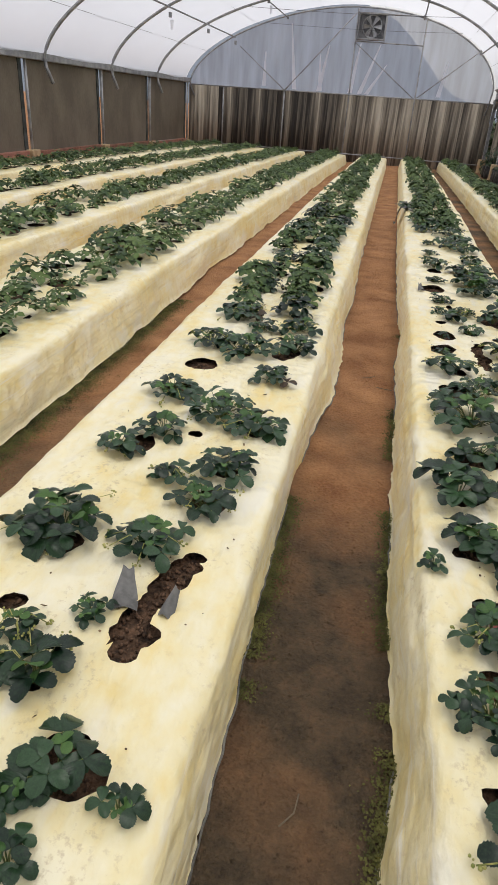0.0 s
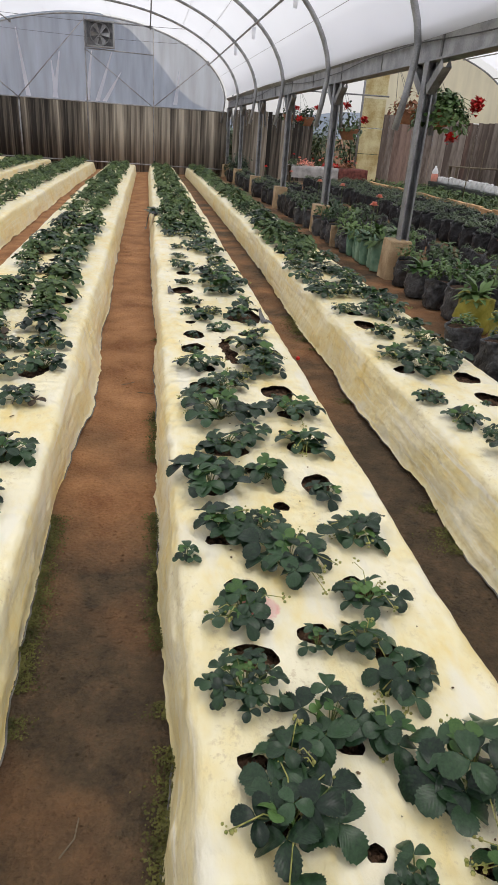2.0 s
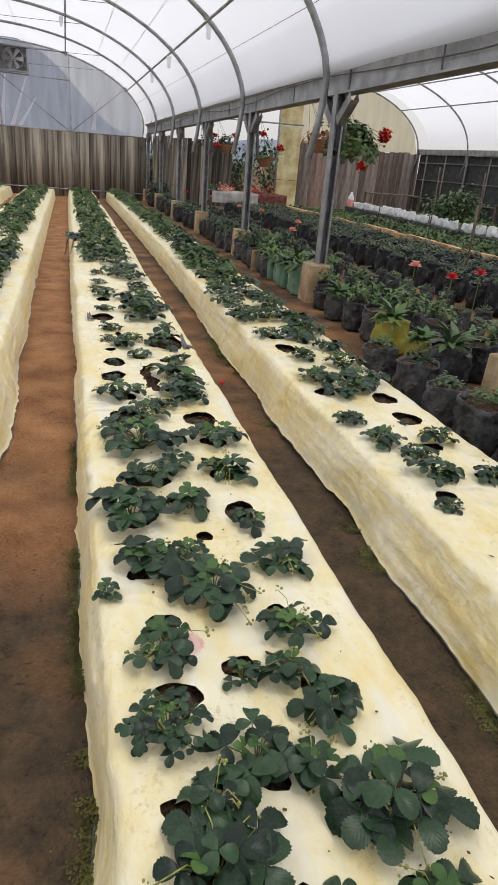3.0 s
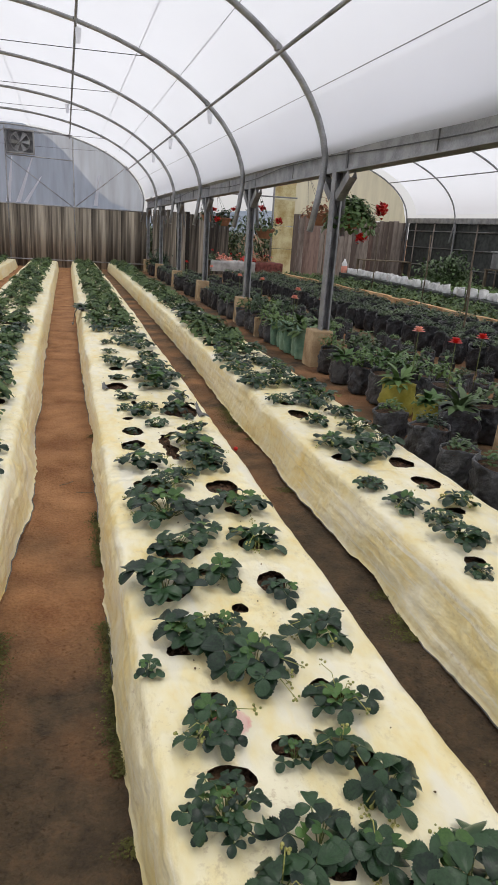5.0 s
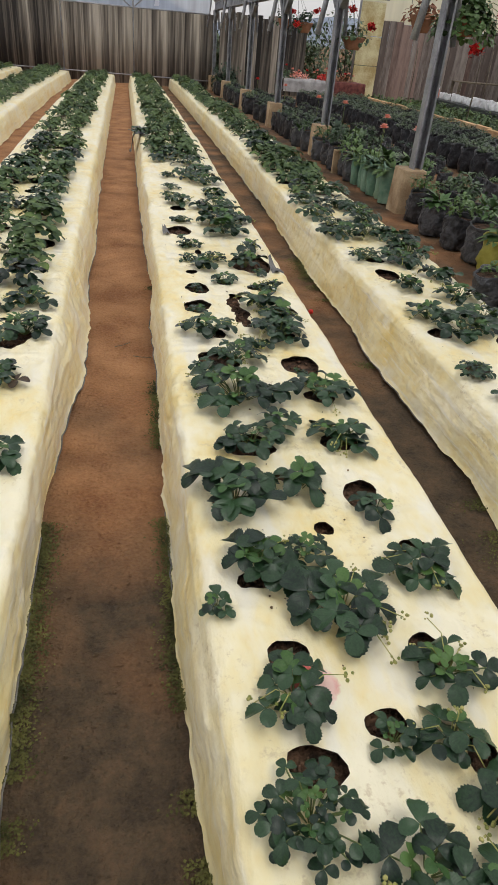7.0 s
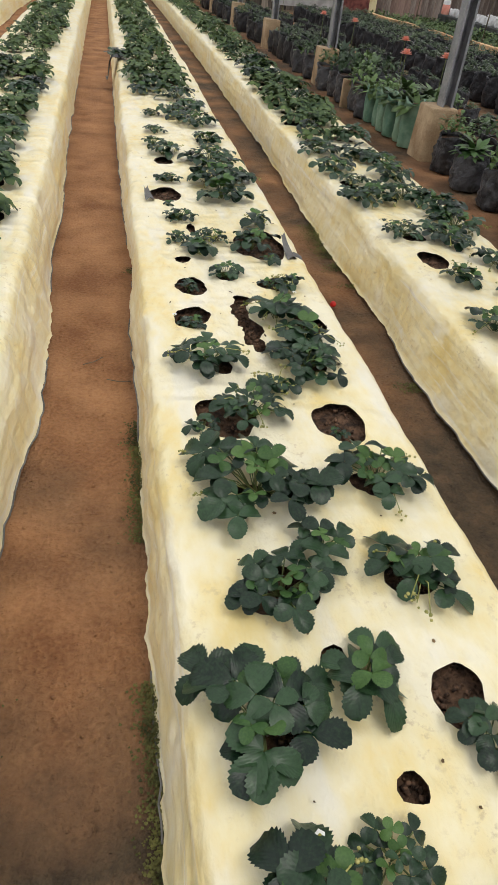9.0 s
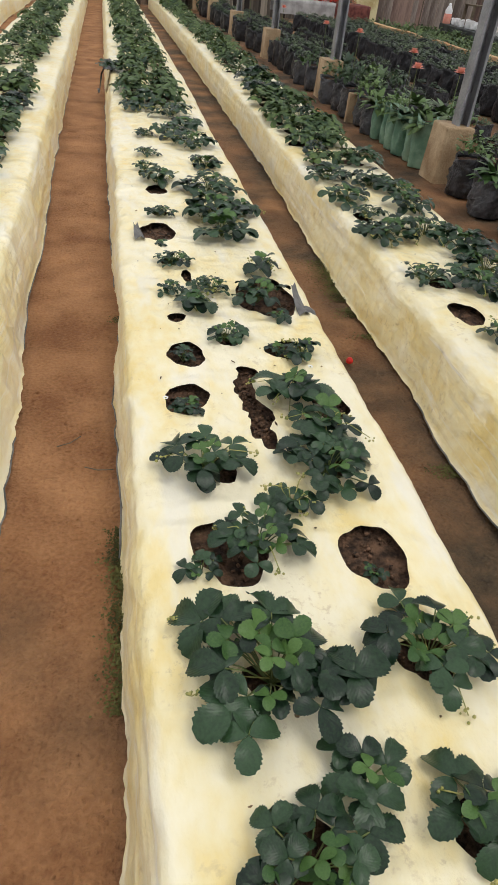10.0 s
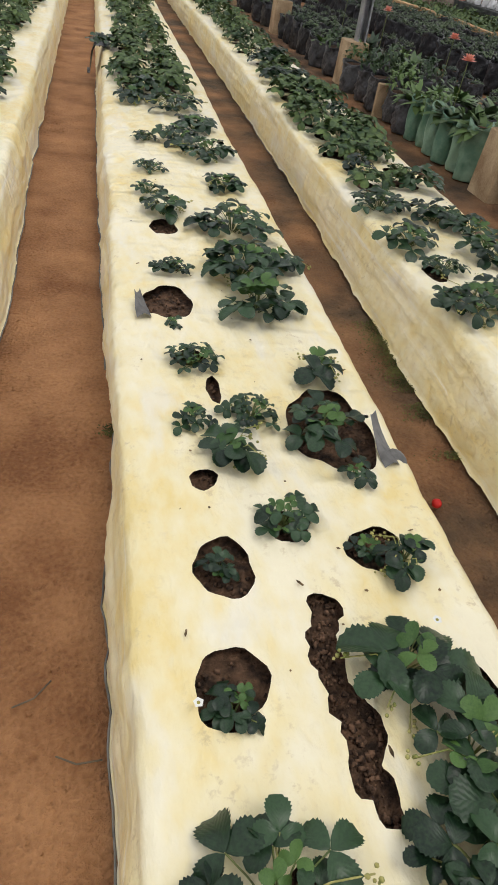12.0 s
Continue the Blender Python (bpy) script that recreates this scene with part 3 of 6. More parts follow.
BED_B = [(-1.01, 2.31, 0.166, "B"), (-0.72, 2.31, 0.11, "M"), (-0.77, 1.99, 0.057, "S"), (-0.92, 1.89, 0.062, "M"), (-0.81, 1.77, 0.1, "B"), (-0.65, 1.56, 0.086, "M"), (-0.50, 1.52, 0.045, "M"), (-0.71, 1.49, 0.05, "M"),
         (-0.65, 1.38, 0.05, "M"), (-0.63, 2.57, 0.105, "M"), (-0.60, 2.79, 0.115, "M"), (-0.78, 2.67, 0.079, "M"), (-0.56, 3.15, 0.118, "M"), (-0.74, 3.25, 0.145, "M"), (-0.92, 3.02, 0.102, "M"), (-1.04, 2.83, 0.088, "M"),
         (-1.00, 3.40, 0.118, "M"), (-0.59, 3.73, 0.102, "M"), (-0.55, 4.19, 0.125, "M"), (-0.81, 4.04, 0.165, "M"), (-1.02, 4.15, 0.125, "M"), (-0.96, 4.70, 0.145, "M"), (-0.58, 4.55, 0.12, "M"), (-0.78, 4.49, 0.1, "M")]
BED_D = [(1.67, 4.23, 0.16, "M"), (1.85, 4.39, 0.14, "M"), (1.55, 4.45, 0.11, "M"), (1.49, 3.75, 0.085, "S"), (1.79, 3.71, 0.035, "T"), (1.86, 3.47, 0.085, "M"), (1.55, 3.47, 0.105, "M"), (1.66, 3.29, 0.09, "S"),
         (1.63, 3.08, 0.11, "M"), (1.54, 2.83, 0.063, "S"), (1.51, 6.03, 0.165, "M"), (1.78, 6.10, 0.18, "M"), (1.92, 5.90, 0.18, "B"), (1.76, 5.42, 0.14, "M"), (1.52, 5.49, 0.12, "S"), (1.50, 6.68, 0.14, "M"),
         (1.50, 7.11, 0.145, "M"), (1.77, 7.01, 0.14, "M"), (1.90, 5.62, 0.15, "M"), (1.86, 4.72, 0.13, "M"), (1.62, 4.92, 0.1, "M"), (1.90, 3.05, 0.09, "M"), (1.86, 2.60, 0.1, "M"), (1.80, 2.10, 0.12, "M")]
BED_D1 = [(1.85, 6.55, .15, "M"), (1.55, 6.40, .10, "S"), (1.90, 6.85, .13, "M"), (1.90, 5.10, .12, "M")]
# openings cut in the film on the same beds: x, y, half width, half length
CUT_C = [(0.28, 2.30, 0.05, 0.045), (0.28, 2.02, 0.062, 0.05), (0.46, 2.10, 0.044, 0.043), (0.63, 2.27, 0.053, 0.053), (0.64, 2.00, 0.038, 0.051), (0.46, 1.75, 0.032, 0.03), (0.23, 1.72, 0.036, 0.026), (0.27, 1.59, 0.04, 0.04),
         (0.59, 1.64, 0.039, 0.06), (0.44, 1.51, 0.022, 0.019), (0.65, 1.47, 0.028, 0.033), (0.74, 2.64, 0.052, 0.037), (0.27, 2.55, 0.07, 0.041), (0.26, 2.87, 0.05, 0.045), (0.42, 3.02, 0.03, 0.029), (0.66, 2.90, 0.059, 0.072)]
CUT_C1 = [(0.49, 2.74, 0.029, 0.033), (0.34, 3.20, 0.095, 0.066), (0.33, 3.54, 0.041, 0.035), (0.69, 3.54, 0.062, 0.057), (0.67, 3.21, 0.072, 0.053), (0.68, 3.84, 0.076, 0.115), (0.32, 3.89, 0.09, 0.112), (0.34, 4.19, 0.045, 0.061),
          (0.67, 4.18, 0.058, 0.057), (0.75, 4.49, 0.062, 0.085), (0.28, 4.55, 0.074, 0.08), (0.31, 4.83, 0.072, 0.078), (0.30, 5.11, 0.036, 0.04), (0.68, 4.85, 0.078, 0.066), (0.38, 5.49, 0.023, 0.069), (0.70, 5.31, 0.115, 0.2),
          (0.29, 6.04, 0.085, 0.125), (0.33, 6.73, 0.064, 0.08), (0.48, 4.94, 0.05, 0.05), (0.33, 5.68, 0.05, 0.05), (0.32, 6.33, 0.05, 0.05)]
CUT_B = [(-0.98, 2.25, 0.06, 0.055), (-0.99, 1.98, 0.038, 0.035), (-0.81, 1.75, 0.033, 0.025), (-0.63, 1.58, 0.083, 0.069), (-0.61, 2.59, 0.065, 0.075), (-0.79, 3.04, 0.028, 0.03), (-0.98, 2.90, 0.061, 0.073), (-0.98, 3.46, 0.079, 0.091),
         (-0.59, 4.12, 0.077, 0.106), (-0.98, 3.81, 0.079, 0.079), (-0.60, 2.79, 0.04, 0.04), (-0.56, 3.15, 0.04, 0.05), (-0.81, 4.04, 0.05, 0.06)]
CUT_D = [(1.52, 4.22, 0.066, 0.064), (1.52, 3.81, 0.08, 0.062), (1.86, 4.09, 0.066, 0.1), (1.85, 3.77, 0.075, 0.085), (1.58, 2.91, 0.047, 0.048), (1.59, 5.45, 0.068, 0.053), (1.57, 5.14, 0.069, 0.1), (1.50, 6.36, 0.05, 0.075),
         (1.66, 3.08, 0.05, 0.05), (1.90, 3.05, 0.06, 0.07), (1.80, 3.40, 0.05, 0.05)]

rng = random.Random(5)


def rows_of(i, ya, yb, thick=1.0):
    """Plants in two uneven rows along a bed."""
    xl, xr = BEDS[i]
    out = []
    for lane in (0.32, 0.48, 0.66):
        y = ya + rng.uniform(0, 0.3)
        while y < yb:
            s = rng.choice((0.07, 0.10, 0.12, 0.13, 0.15)) * thick * (0.8 if lane == 0.48 else 1.0)
            out.append((xl + (xr - xl) * lane + rng.uniform(-0.055, 0.055), y, s, rng.choice((0.03, 0.05, 0.06, 0.08))))
            y += rng.uniform(0.19, 0.31) * (2.2 if lane == 0.48 else 1.0)
    return out


near_plants = {4: BED_B, 5: BED_C + BED_C1 + BED_C2, 6: BED_D + BED_D1}
cuts = {4: CUT_B, 5: CUT_C + CUT_C1, 6: CUT_D}
mid_plants = {4: rows_of(4, 4.75, 10), 5: rows_of(5, 9.1, 11), 6: rows_of(6, 7.3, 11)}
for i in (4, 5, 6):
    mid_plants[i] += rows_of(i, -0.4, 1.3 if i < 6 else 1.9)
far_plants = {i: rows_of(i, 10 if i == 4 else 11, Y1 - 0.2, 1.05) if i > 3 else rows_of(i, 0.5, Y1 - 0.2, 1.12) for i in range(7)}


def hole_of(p):
    x, y, s, h = p
    k = rng.uniform(0.8, 1.15)
    off = s * 0.35
    return (x + rng.uniform(-off, off) * 0.6, y + rng.uniform(-0.2, 0.8) * off, h * k, h / k * 1.3, rng.uniform(0, 6.3), 1.0)




def torn(points, step=0.035):
    """Overlapping cuts along a line, for a long ragged tear: x, y, half width."""
    out = []
    for (x0, y0, w0), (x1, y1, w1) in zip(points[:-1], points[1:]):
        n = max(1, int(abs(y1 - y0) / step))
        out += [(x0 + (x1 - x0) * k / n + rng.uniform(-.006, .006), y0 + (y1 - y0) * k / n, (w0 + (w1 - w0) * k / n) * rng.uniform(0.85, 1.15), step * 1.25, rng.uniform(0, 6.3), 0.6) for k in range(n)]
    return out + [(*points[-1][:2], points[-1][2], points[-1][2] * 0.8, 0.5, 0.6)]


slots = {4: torn([(-.645, 1.90, .05), (-.64, 1.95, .064), (-.648, 2.01, .042), (-.625, 2.14, .045), (-.585, 2.24, .055), (-.575, 2.29, .035)]),
         5: torn([(.505, 4.70, .038), (.478, 4.62, .030), (.480, 4.54, .032), (.505, 4.44, .040), (.495, 4.36, .036), (.515, 4.29, .024)]), 6: []}
for i in range(7):
    holes = [(x, y, a, b, rng.uniform(0, 6.3), 1.0) for x, y, a, b in cuts.get(i, [])] + [hole_of(p) for p in mid_plants.get(i, [])] + slots.get(i, [])
    holes += [hole_of(p) for p in far_plants[i] if p[1] < 18]
    bed(i, holes, {4: 5.2, 5: 9.0, 6: 6.6}.get(i, 0))


# ---- strawberry plants ----
def leaflet(length, width, n, fold, droop, across):
    v, f, uv = [], [], []
    cols = [-1, -0.5, 0, 0.5, 1] if across == 5 else [-1, 0, 1]
    c = len(cols)
    for j in range(n + 1):
        s = j / n
        half = width / 2 * max(0.05, s ** 0.6 * max(0.0, 1 - s ** 2.7) ** 0.6 / 0.62)
        if across == 5:
            half *= 1.03 if j % 2 else 0.90
        for q in cols:
            tip = 0.035 * length * abs(q) ** 2 * (j % 2)
            z = fold * abs(q) * half + 0.06 * length * math.sin(math.pi * s) - droop * length * s * s - (0.03 * length * abs(q) ** 3)
            v.append(Vector((q * half, s * length + tip, z)))
            uv.append((q, s))
    for j in range(n):
        for q in range(c - 1):
            f.append((j * c + q, j * c + q + 1, (j + 1) * c + q + 1, (j + 1) * c + q))
    return v, f, uv


def trifoliate(r, size, n, across, stalk=True):
    """One leaf: three leaflets on a short stub, spread at the origin, facing up, tip to +y."""
    V, F, UV = [], [], []
    for turn in (0, 98, -98):
        ln = size * r.uniform(0.92, 1.08) * (1.0 if turn == 0 else 0.95)
        v, f, uv = leaflet(ln, ln * r.uniform(0.76, 0.92), n, r.uniform(0.12, 0.5), r.uniform(0.04, 0.26), across)
        m = Matrix.Rotation(radians(turn + r.uniform(-9, 9)), 4, "Z") @ Matrix.Rotation(radians(r.uniform(-14, 8)), 4, "X") @ Matrix.Translation((0, size * 0.02, 0))
        F += [tuple(a + len(V) for a in q) for q in f]
        V += [m @ p for p in v]
        UV += uv
    return V, F, UV


lr = random.Random(11)
LEAVES = []
for k in range(11):
    v, f, uv = trifoliate(lr, 1.0, 18, 5)
    ob = from_lists("leaf", v, f, M_LEAF if k < 8 else M_LEAF_YOUNG if k < 10 else M_LEAF_RUST, uv=uv)
    LEAVES.append(ob.data)
    bpy.data.objects.remove(ob)


def leaf_matrix(r, a, reach, height, size, flat):
    place = Vector((math.sin(a) * reach, math.cos(a) * reach, height))
    return Matrix.Translation(place) @ Matrix.Rotation(-a, 4, "Z") @ Matrix.Rotation(radians(flat), 4, "X") @ Matrix.Rotation(radians(r.uniform(-22, 22)), 4, "Y") @ Matrix.Rotation(r.uniform(-0.6, 0.6), 4, "Z") @ Matrix.Diagonal((size, size, size, 1))


def stalk_cluster(r, size):
    """Thin stalks with small unripe berries and buds at their ends."""
    V, F = [], []
    for _ in range(r.randint(3, 5)):
        a, d = r.uniform(0, 6.3), size * r.uniform(0.7, 1.3)
        e = Vector((math.cos(a) * d, math.sin(a) * d, r.uniform(0.02, 0.075)))
        v, f = tube_lists([(0, 0, 0.02), e * 0.5 + Vector((0, 0, 0.05)), e], 0.0016, 4)
        F += [tuple(x + len(V) for x in q) for q in f]
        V += v
        for _k in range(5):
            bm = bmesh.new()
            rad = r.uniform(0.0025, 0.0055)
            bmesh.ops.create_icosphere(bm, subdivisions=1, radius=rad, matrix=Matrix.Translation(e + Vector((r.uniform(-.013, .013), r.uniform(-.013, .013), r.uniform(-.008, .010)))))
            bm.verts.ensure_lookup_table()
            F += [tuple(x.index + len(V) for x in q.verts) for q in bm.faces]
            V += [x.co.copy() for x in bm.verts]
            bm.free()
    return V, F


HABIT = {"B": (0.064, 0.080, 3.9), "M": (0.048, 0.062, 4.0), "S": (0.026, 0.033, 3.2), "T": (0.026, 0.034, 4.0)}
HABIT_LABEL = {"B": "strawberry plant with broad dark green serrated leaves", "M": "leafy strawberry plant with dark green serrated leaves", "S": "low dense strawberry plant with small leaves", "T": "small strawberry sprig in bare soil in its hole"}


def strawberry(i, x, y, size, habit, seed):
    r = random.Random(seed)
    sunk = 0.03 if habit == "T" else 0.015
    root = empty("strawberry_plant", pose(x, y, bed_top(i, x, y) - sunk, 0, 0, r.uniform(0, 360)), HABIT_LABEL[habit], "strawberry plant", "strawberry plants in the beds")
    lo, hi, dense = HABIT[habit]
    leaf = min(r.uniform(lo, hi), size * 0.72)
    count = max(4, min(36, int(dense * (size / leaf) ** 2)))
    for k in range(count):
        a = k * 2.4 + r.uniform(-0.6, 0.6)
        t = ((k + 0.5) / count) ** 0.6
        young = t < 0.65 and r.random() < 0.45
        rusty = t > 0.8 and habit in "BM" and r.random() < 0.018
        reach = max(0.010, (size * (0.96 if habit == "B" else 1.1) - leaf * 0.55) * t * r.uniform(0.8, 1.2))
        h = 0.018 + (0.42 * leaf + size * 0.36) * (1.05 - 0.45 * t) * r.uniform(0.6, 1.25)
        sz = leaf * r.uniform(0.72, 1.15) * (0.62 if young else 0.82 + 0.24 * t)
        ob = new("leaf", LEAVES[10] if rusty else LEAVES[8 + k % 2] if young else LEAVES[r.randrange(8)])
        ob.parent = root
        ob.matrix_basis = leaf_matrix(r, a, reach, h, sz, 10 - 18 * t + r.uniform(-14, 14) + (22 if young else 0))
        p = ob.matrix_basis.translation
        v, f = tube_lists([(0, 0, 0), p * 0.55 + Vector((0, 0, h * 0.18)), p], 0.0017, 5, False)
        from_lists("stalk", v, f, M_STALK, root, True, "thin pale green leaf stalk")
    if habit in "BM" and size > 0.06 and r.random() < 0.75:
        v, f = stalk_cluster(r, size)
        from_lists("fruit_truss", v, f, M_FRUIT, root, True, "unripe greenish berries and dry buds")
    return root


seed = 100
for i, plist in near_plants.items():
    for x, y, spread, habit in plist:
        seed += 1
        strawberry(i, x, y, spread, habit, seed)


def clump(r, size, leaves, n, across, leafscale=1.0):
    """A whole plant as one mesh, for the rows farther off."""
    V, F, UV = [], [], []
    for k in range(leaves):
        a = k * 2.4 + r.uniform(-0.4, 0.4)
        t = ((k + 0.5) / leaves) ** 0.6
        m = leaf_matrix(r, a, size * 0.85 * t, 0.02 + size * (0.85 - 0.5 * t * t) * r.uniform(0.7, 1.2), 0.058 * leafscale * r.uniform(0.7, 1.2), 10 - 35 * t + r.uniform(-14, 14))
        v, f, uv = trifoliate(r, 1.0, n, across)
        F += [tuple(q + len(V) for q in c) for c in f]
        V += [m @ p for p in v]
        UV += uv
    return V, F, UV


MID = []
for k in range(8):
    v, f, uv = clump(lr, 0.14, 20, 6, 3, 1.0)
    ob = from_lists("foliage", v, f, M_LEAF if k % 4 == 1 else M_LEAF_FAR, uv=uv)
    MID.append(ob.data)
    bpy.data.objects.remove(ob)
for i, plist in mid_plants.items():
    for x, y, s, h in plist:
        root = empty("strawberry_plant", pose(x, y, bed_top(i, x, y) - 0.02, 0, 0, rng.uniform(0, 360)), "leafy strawberry plant with dark green serrated leaves", "strawberry plant", "strawberry plants in the beds")
        root.scale = (s / 0.13,) * 3
        ob = new("foliage", MID[rng.randrange(8)])
        ob.parent = root

FARV = [clump(lr, 0.13, 15, 3, 3, 0.95) for _ in range(8)]
for i, plist in far_plants.items():
    V, F = [], []
    for x, y, s, h in plist:
        v, f, _u = FARV[rng.randrange(8)]
        m = pose(x, y, bed_top(i, x, y) - 0.02, 0, 0, rng.uniform(0, 360)) @ Matrix.Diagonal((s / 0.13, s / 0.13, s / 0.13, 1))
        F += [tuple(q + len(V) for q in c) for c in f]
        V += [m @ p for p in v]
    tagged(from_lists("strawberry_rows", V, F, M_LEAF_FAR), "double row of green strawberry plants in the film", "strawberry plants", kind="stuff")

# ---- main house: arches, film, walls ----
ARCHES = [-6.71, -2.92, 0.60, 4.42, 8.45, 12.24, 16.03, 19.82, 23.61, 27.36]
CX, LA, RA = -2.15, 6.0, 5.05


def gutter_z(y):
    return 2.40 - 0.0085 * y


def arch_point(t, lift=0.0):
    """t from -1 (left foot) to 1 (right foot) over the main house."""
    u = math.sin(t * math.pi / 2)
    if u < 0:
        return CX + LA * u, 2.05 + lift + 2.62 * (1 - abs(u) ** 1.7) ** 0.6
    return CX + RA * u, 2.28 + lift * 0.5 + 2.39 * (1 - u ** 2.15) ** 0.5


def arch_path(y):
    pts = [(CX - LA + 0.18, y, 1.62), (CX - LA + 0.03, y, 1.95)]
    pts += [(x, y, z) for x, z in (arch_point(-1 + 2 * k / 40) for k in range(1, 40))]
    pts += [(CX + RA - 0.02, y, 2.3), (CX + RA - 0.06, y, 2.0), (CX + RA - 0.13, y, 1.63)]
    return pts


for y in ARCHES:
    arch = empty("roof_arch", (0, 0, 0), "bent galvanised steel pipe arch under the plastic roof", "greenhouse arch", "roof arches", "structure")
    tube("arch_pipe", arch_path(y), 0.040 if y < 27 else 0.026, M_STEEL, arch, 10)
    for x, z, xo in ((-4.58, 4.28, 0), (0.15, 4.50, 0), (2.22, 3.55, 0), (-6.45, 3.42, 0)):
        bm = bmesh.new()
        box(bm, x - 0.035, x + 0.035, y - 0.05, y + 0.05, z - 0.07, z + 0.05, 0.01)
        part("clamp", bm, M_STEEL_DULL, arch)


def purlin_z(x):
    lo, hi = -1.0, 1.0
    for _ in range(40):
        mid = (lo + hi) / 2
        if arch_point(mid)[0] < x:
            lo = mid
        else:
            hi = mid
    return arch_point(lo)[1]


for x in (-6.45, -4.58, 0.15, 2.22):
    tagged(tube("purlin", [(x, -7, purlin_z(x) - 0.06), (x, 10, purlin_z(x) - 0.065), (x, 27.3, purlin_z(x) - 0.06)], 0.021, M_STEEL_DULL, None, 8), "long steel pipe clamped under the roof arches", "roof purlin", "roof purlins", "structure")
for x in (-7.4, -5.6, -3.3, -1.2, 1.1, 1.75, 2.62):
    tagged(tube("roof_wire", [(x, -7, purlin_z(x) + 0.02), (x, 27.3, purlin_z(x) + 0.02)], 0.004, M_WIRE, None, 4), "thin wire stretched under the roof film", "roof wire", "roof wires", "structure")
for y, z in ((12.24, 4.10), (16.03, 4.18), (19.82, 4.32), (23.61, 4.10), (27.2, 4.05)):
    zs = [k / 12 for k in range(13)]
    xa, xb = -5.3, 0.9 + (4.6 - z) * 2.2
    tagged(tube("tie_wire", [(xa + (xb - xa) * s, y, z - 0.06 * math.sin(math.pi * s)) for s in zs], 0.006, M_WIRE, None, 5), "taut tie wire across a roof arch", "tie wire", "tie wires", "structure")


def roof_film():
    v, f = [], []
    ys = np.arange(-6.71, 27.38, 3.79 / 8)
    n = 48
    ts = [-0.97 + (0.945 + 0.97) * k / n for k in range(n + 1)]
    for j, y in enumerate(ys):
        dip = 0.03 * math.sin(math.pi * ((y + 6.71) % 3.79) / 3.79)
        for k in range(n + 1):
            x, z = arch_point(ts[k])
            c = 1 + (0.036 - dip * 0.7) / 5.0
            v.append((CX + (x - CX) * c, y, 2.2 + (z - 2.2) * c + 0.012 * n3(x, y * 0.8, 0)))
    for j in range(len(ys) - 1):
        for k in range(n):
            f.append((j * (n + 1) + k, j * (n + 1) + k + 1, (j + 1) * (n + 1) + k + 1, (j + 1) * (n + 1) + k))
    ob = tagged(from_lists("ceiling", v, f, M_ROOF), "milky white plastic film roof over the house", "roof", kind="structure")
    ob.visible_shadow = False
    return ob


roof_film()


def gable(name, mat, x0, x1, y, zb, label, shape, n=40):
    v, f = [], []
    for k in range(n + 1):
        x = x0 + (x1 - x0) * k / n
        top = max(zb + 0.005, shape(x))
        for q in range(6):
            v.append((x, y + 0.03 * n3(x * 1.5, q * 0.7, 8), zb + (top - zb) * q / 5))
    for k in range(n):
        for q in range(5):
            f.append((k * 6 + q, (k + 1) * 6 + q, (k + 1) * 6 + q + 1, k * 6 + q + 1))
    ob = tagged(from_lists(name, v, f, mat), label, "end wall film", kind="structure")
    ob.visible_shadow = False
    return ob


WALL_Y = 27.42
gable("wall_film", M_GABLE, CX - LA + 0.02, CX + RA - 0.02, WALL_Y + 0.03, 2.0, "dirty clear plastic film closing the end arch", purlin_z)
gable("wall_film_back", M_GABLE, CX - LA + 0.02, CX + RA - 0.02, -6.75, -0.05, "dirty clear plastic film closing the end arch", purlin_z)


def corrugated(width, z0, z1, wave=0.146, amp=0.014, thick=0.006):
    """A corrugated sheet in the xz plane, x from 0 to width, with thickness."""
    n = max(8, int(width / wave * 8))
    v, f = [], []
    for side in (0, 1):
        for k in range(n + 1):
            x = width * k / n
            y = amp * math.sin(2 * math.pi * x / wave) + side * thick
            v += [(x, y, z0), (x, y, z1)]
    m = 2 * (n + 1)
    for k in range(n):
        a = 2 * k
        f += [(a, a + 2, a + 3, a + 1), (m + a, m + a + 1, m + a + 3, m + a + 2), (a + 1, a + 3, m + a + 3, m + a + 1), (a, m + a, m + a + 2, a + 2)]
    return v, f


end_wall = empty("wall_end", (0, 0, 0), "end wall of stained grey corrugated sheets", "wall", kind="structure")
x, k = -8.2, 0
while x < 2.95:
    wdt = min(1.17, 3.0 - x)
    v, f = corrugated(wdt, -0.30, 2.0 + (k % 2) * 0.004)
    ob = from_lists("sheet", v, f, M_SHEET, end_wall, True)
    ob.location = (x, WALL_Y + (k % 2) * 0.012, 0)
    x += 1.13
    k += 1


def pipe_thing(name, a, b, r, label, category, group="", mat=None, sides=8):
    return tagged(tube(name, [a, b], r, mat or M_STEEL_DULL, None, sides), label, category, group, "structure")


PY = WALL_Y - 0.06
for x, top in ((-6.83, 2.0), (-4.50, 2.0), (-2.11, 4.62), (0.26, 4.42)):
    pipe_thing("wall_post", (x, PY, -0.3), (x, PY, top), 0.026, "upright steel pipe against the end wall", "wall post", "end wall posts", M_STEEL)
for a, b in (((-8.1, 2.0), (2.9, 2.0)), ((-8.1, 0.05), (2.9, 0.02)), ((-2.11, 3.66), (0.26, 3.62)), ((-2.11, 4.50), (0.26, 4.47))):
    pipe_thing("wall_rail", (a[0], PY - 0.04, a[1]), (b[0], PY - 0.04, b[1]), 0.02, "horizontal steel rail of the end wall", "wall rail", "end wall rails", M_STEEL)
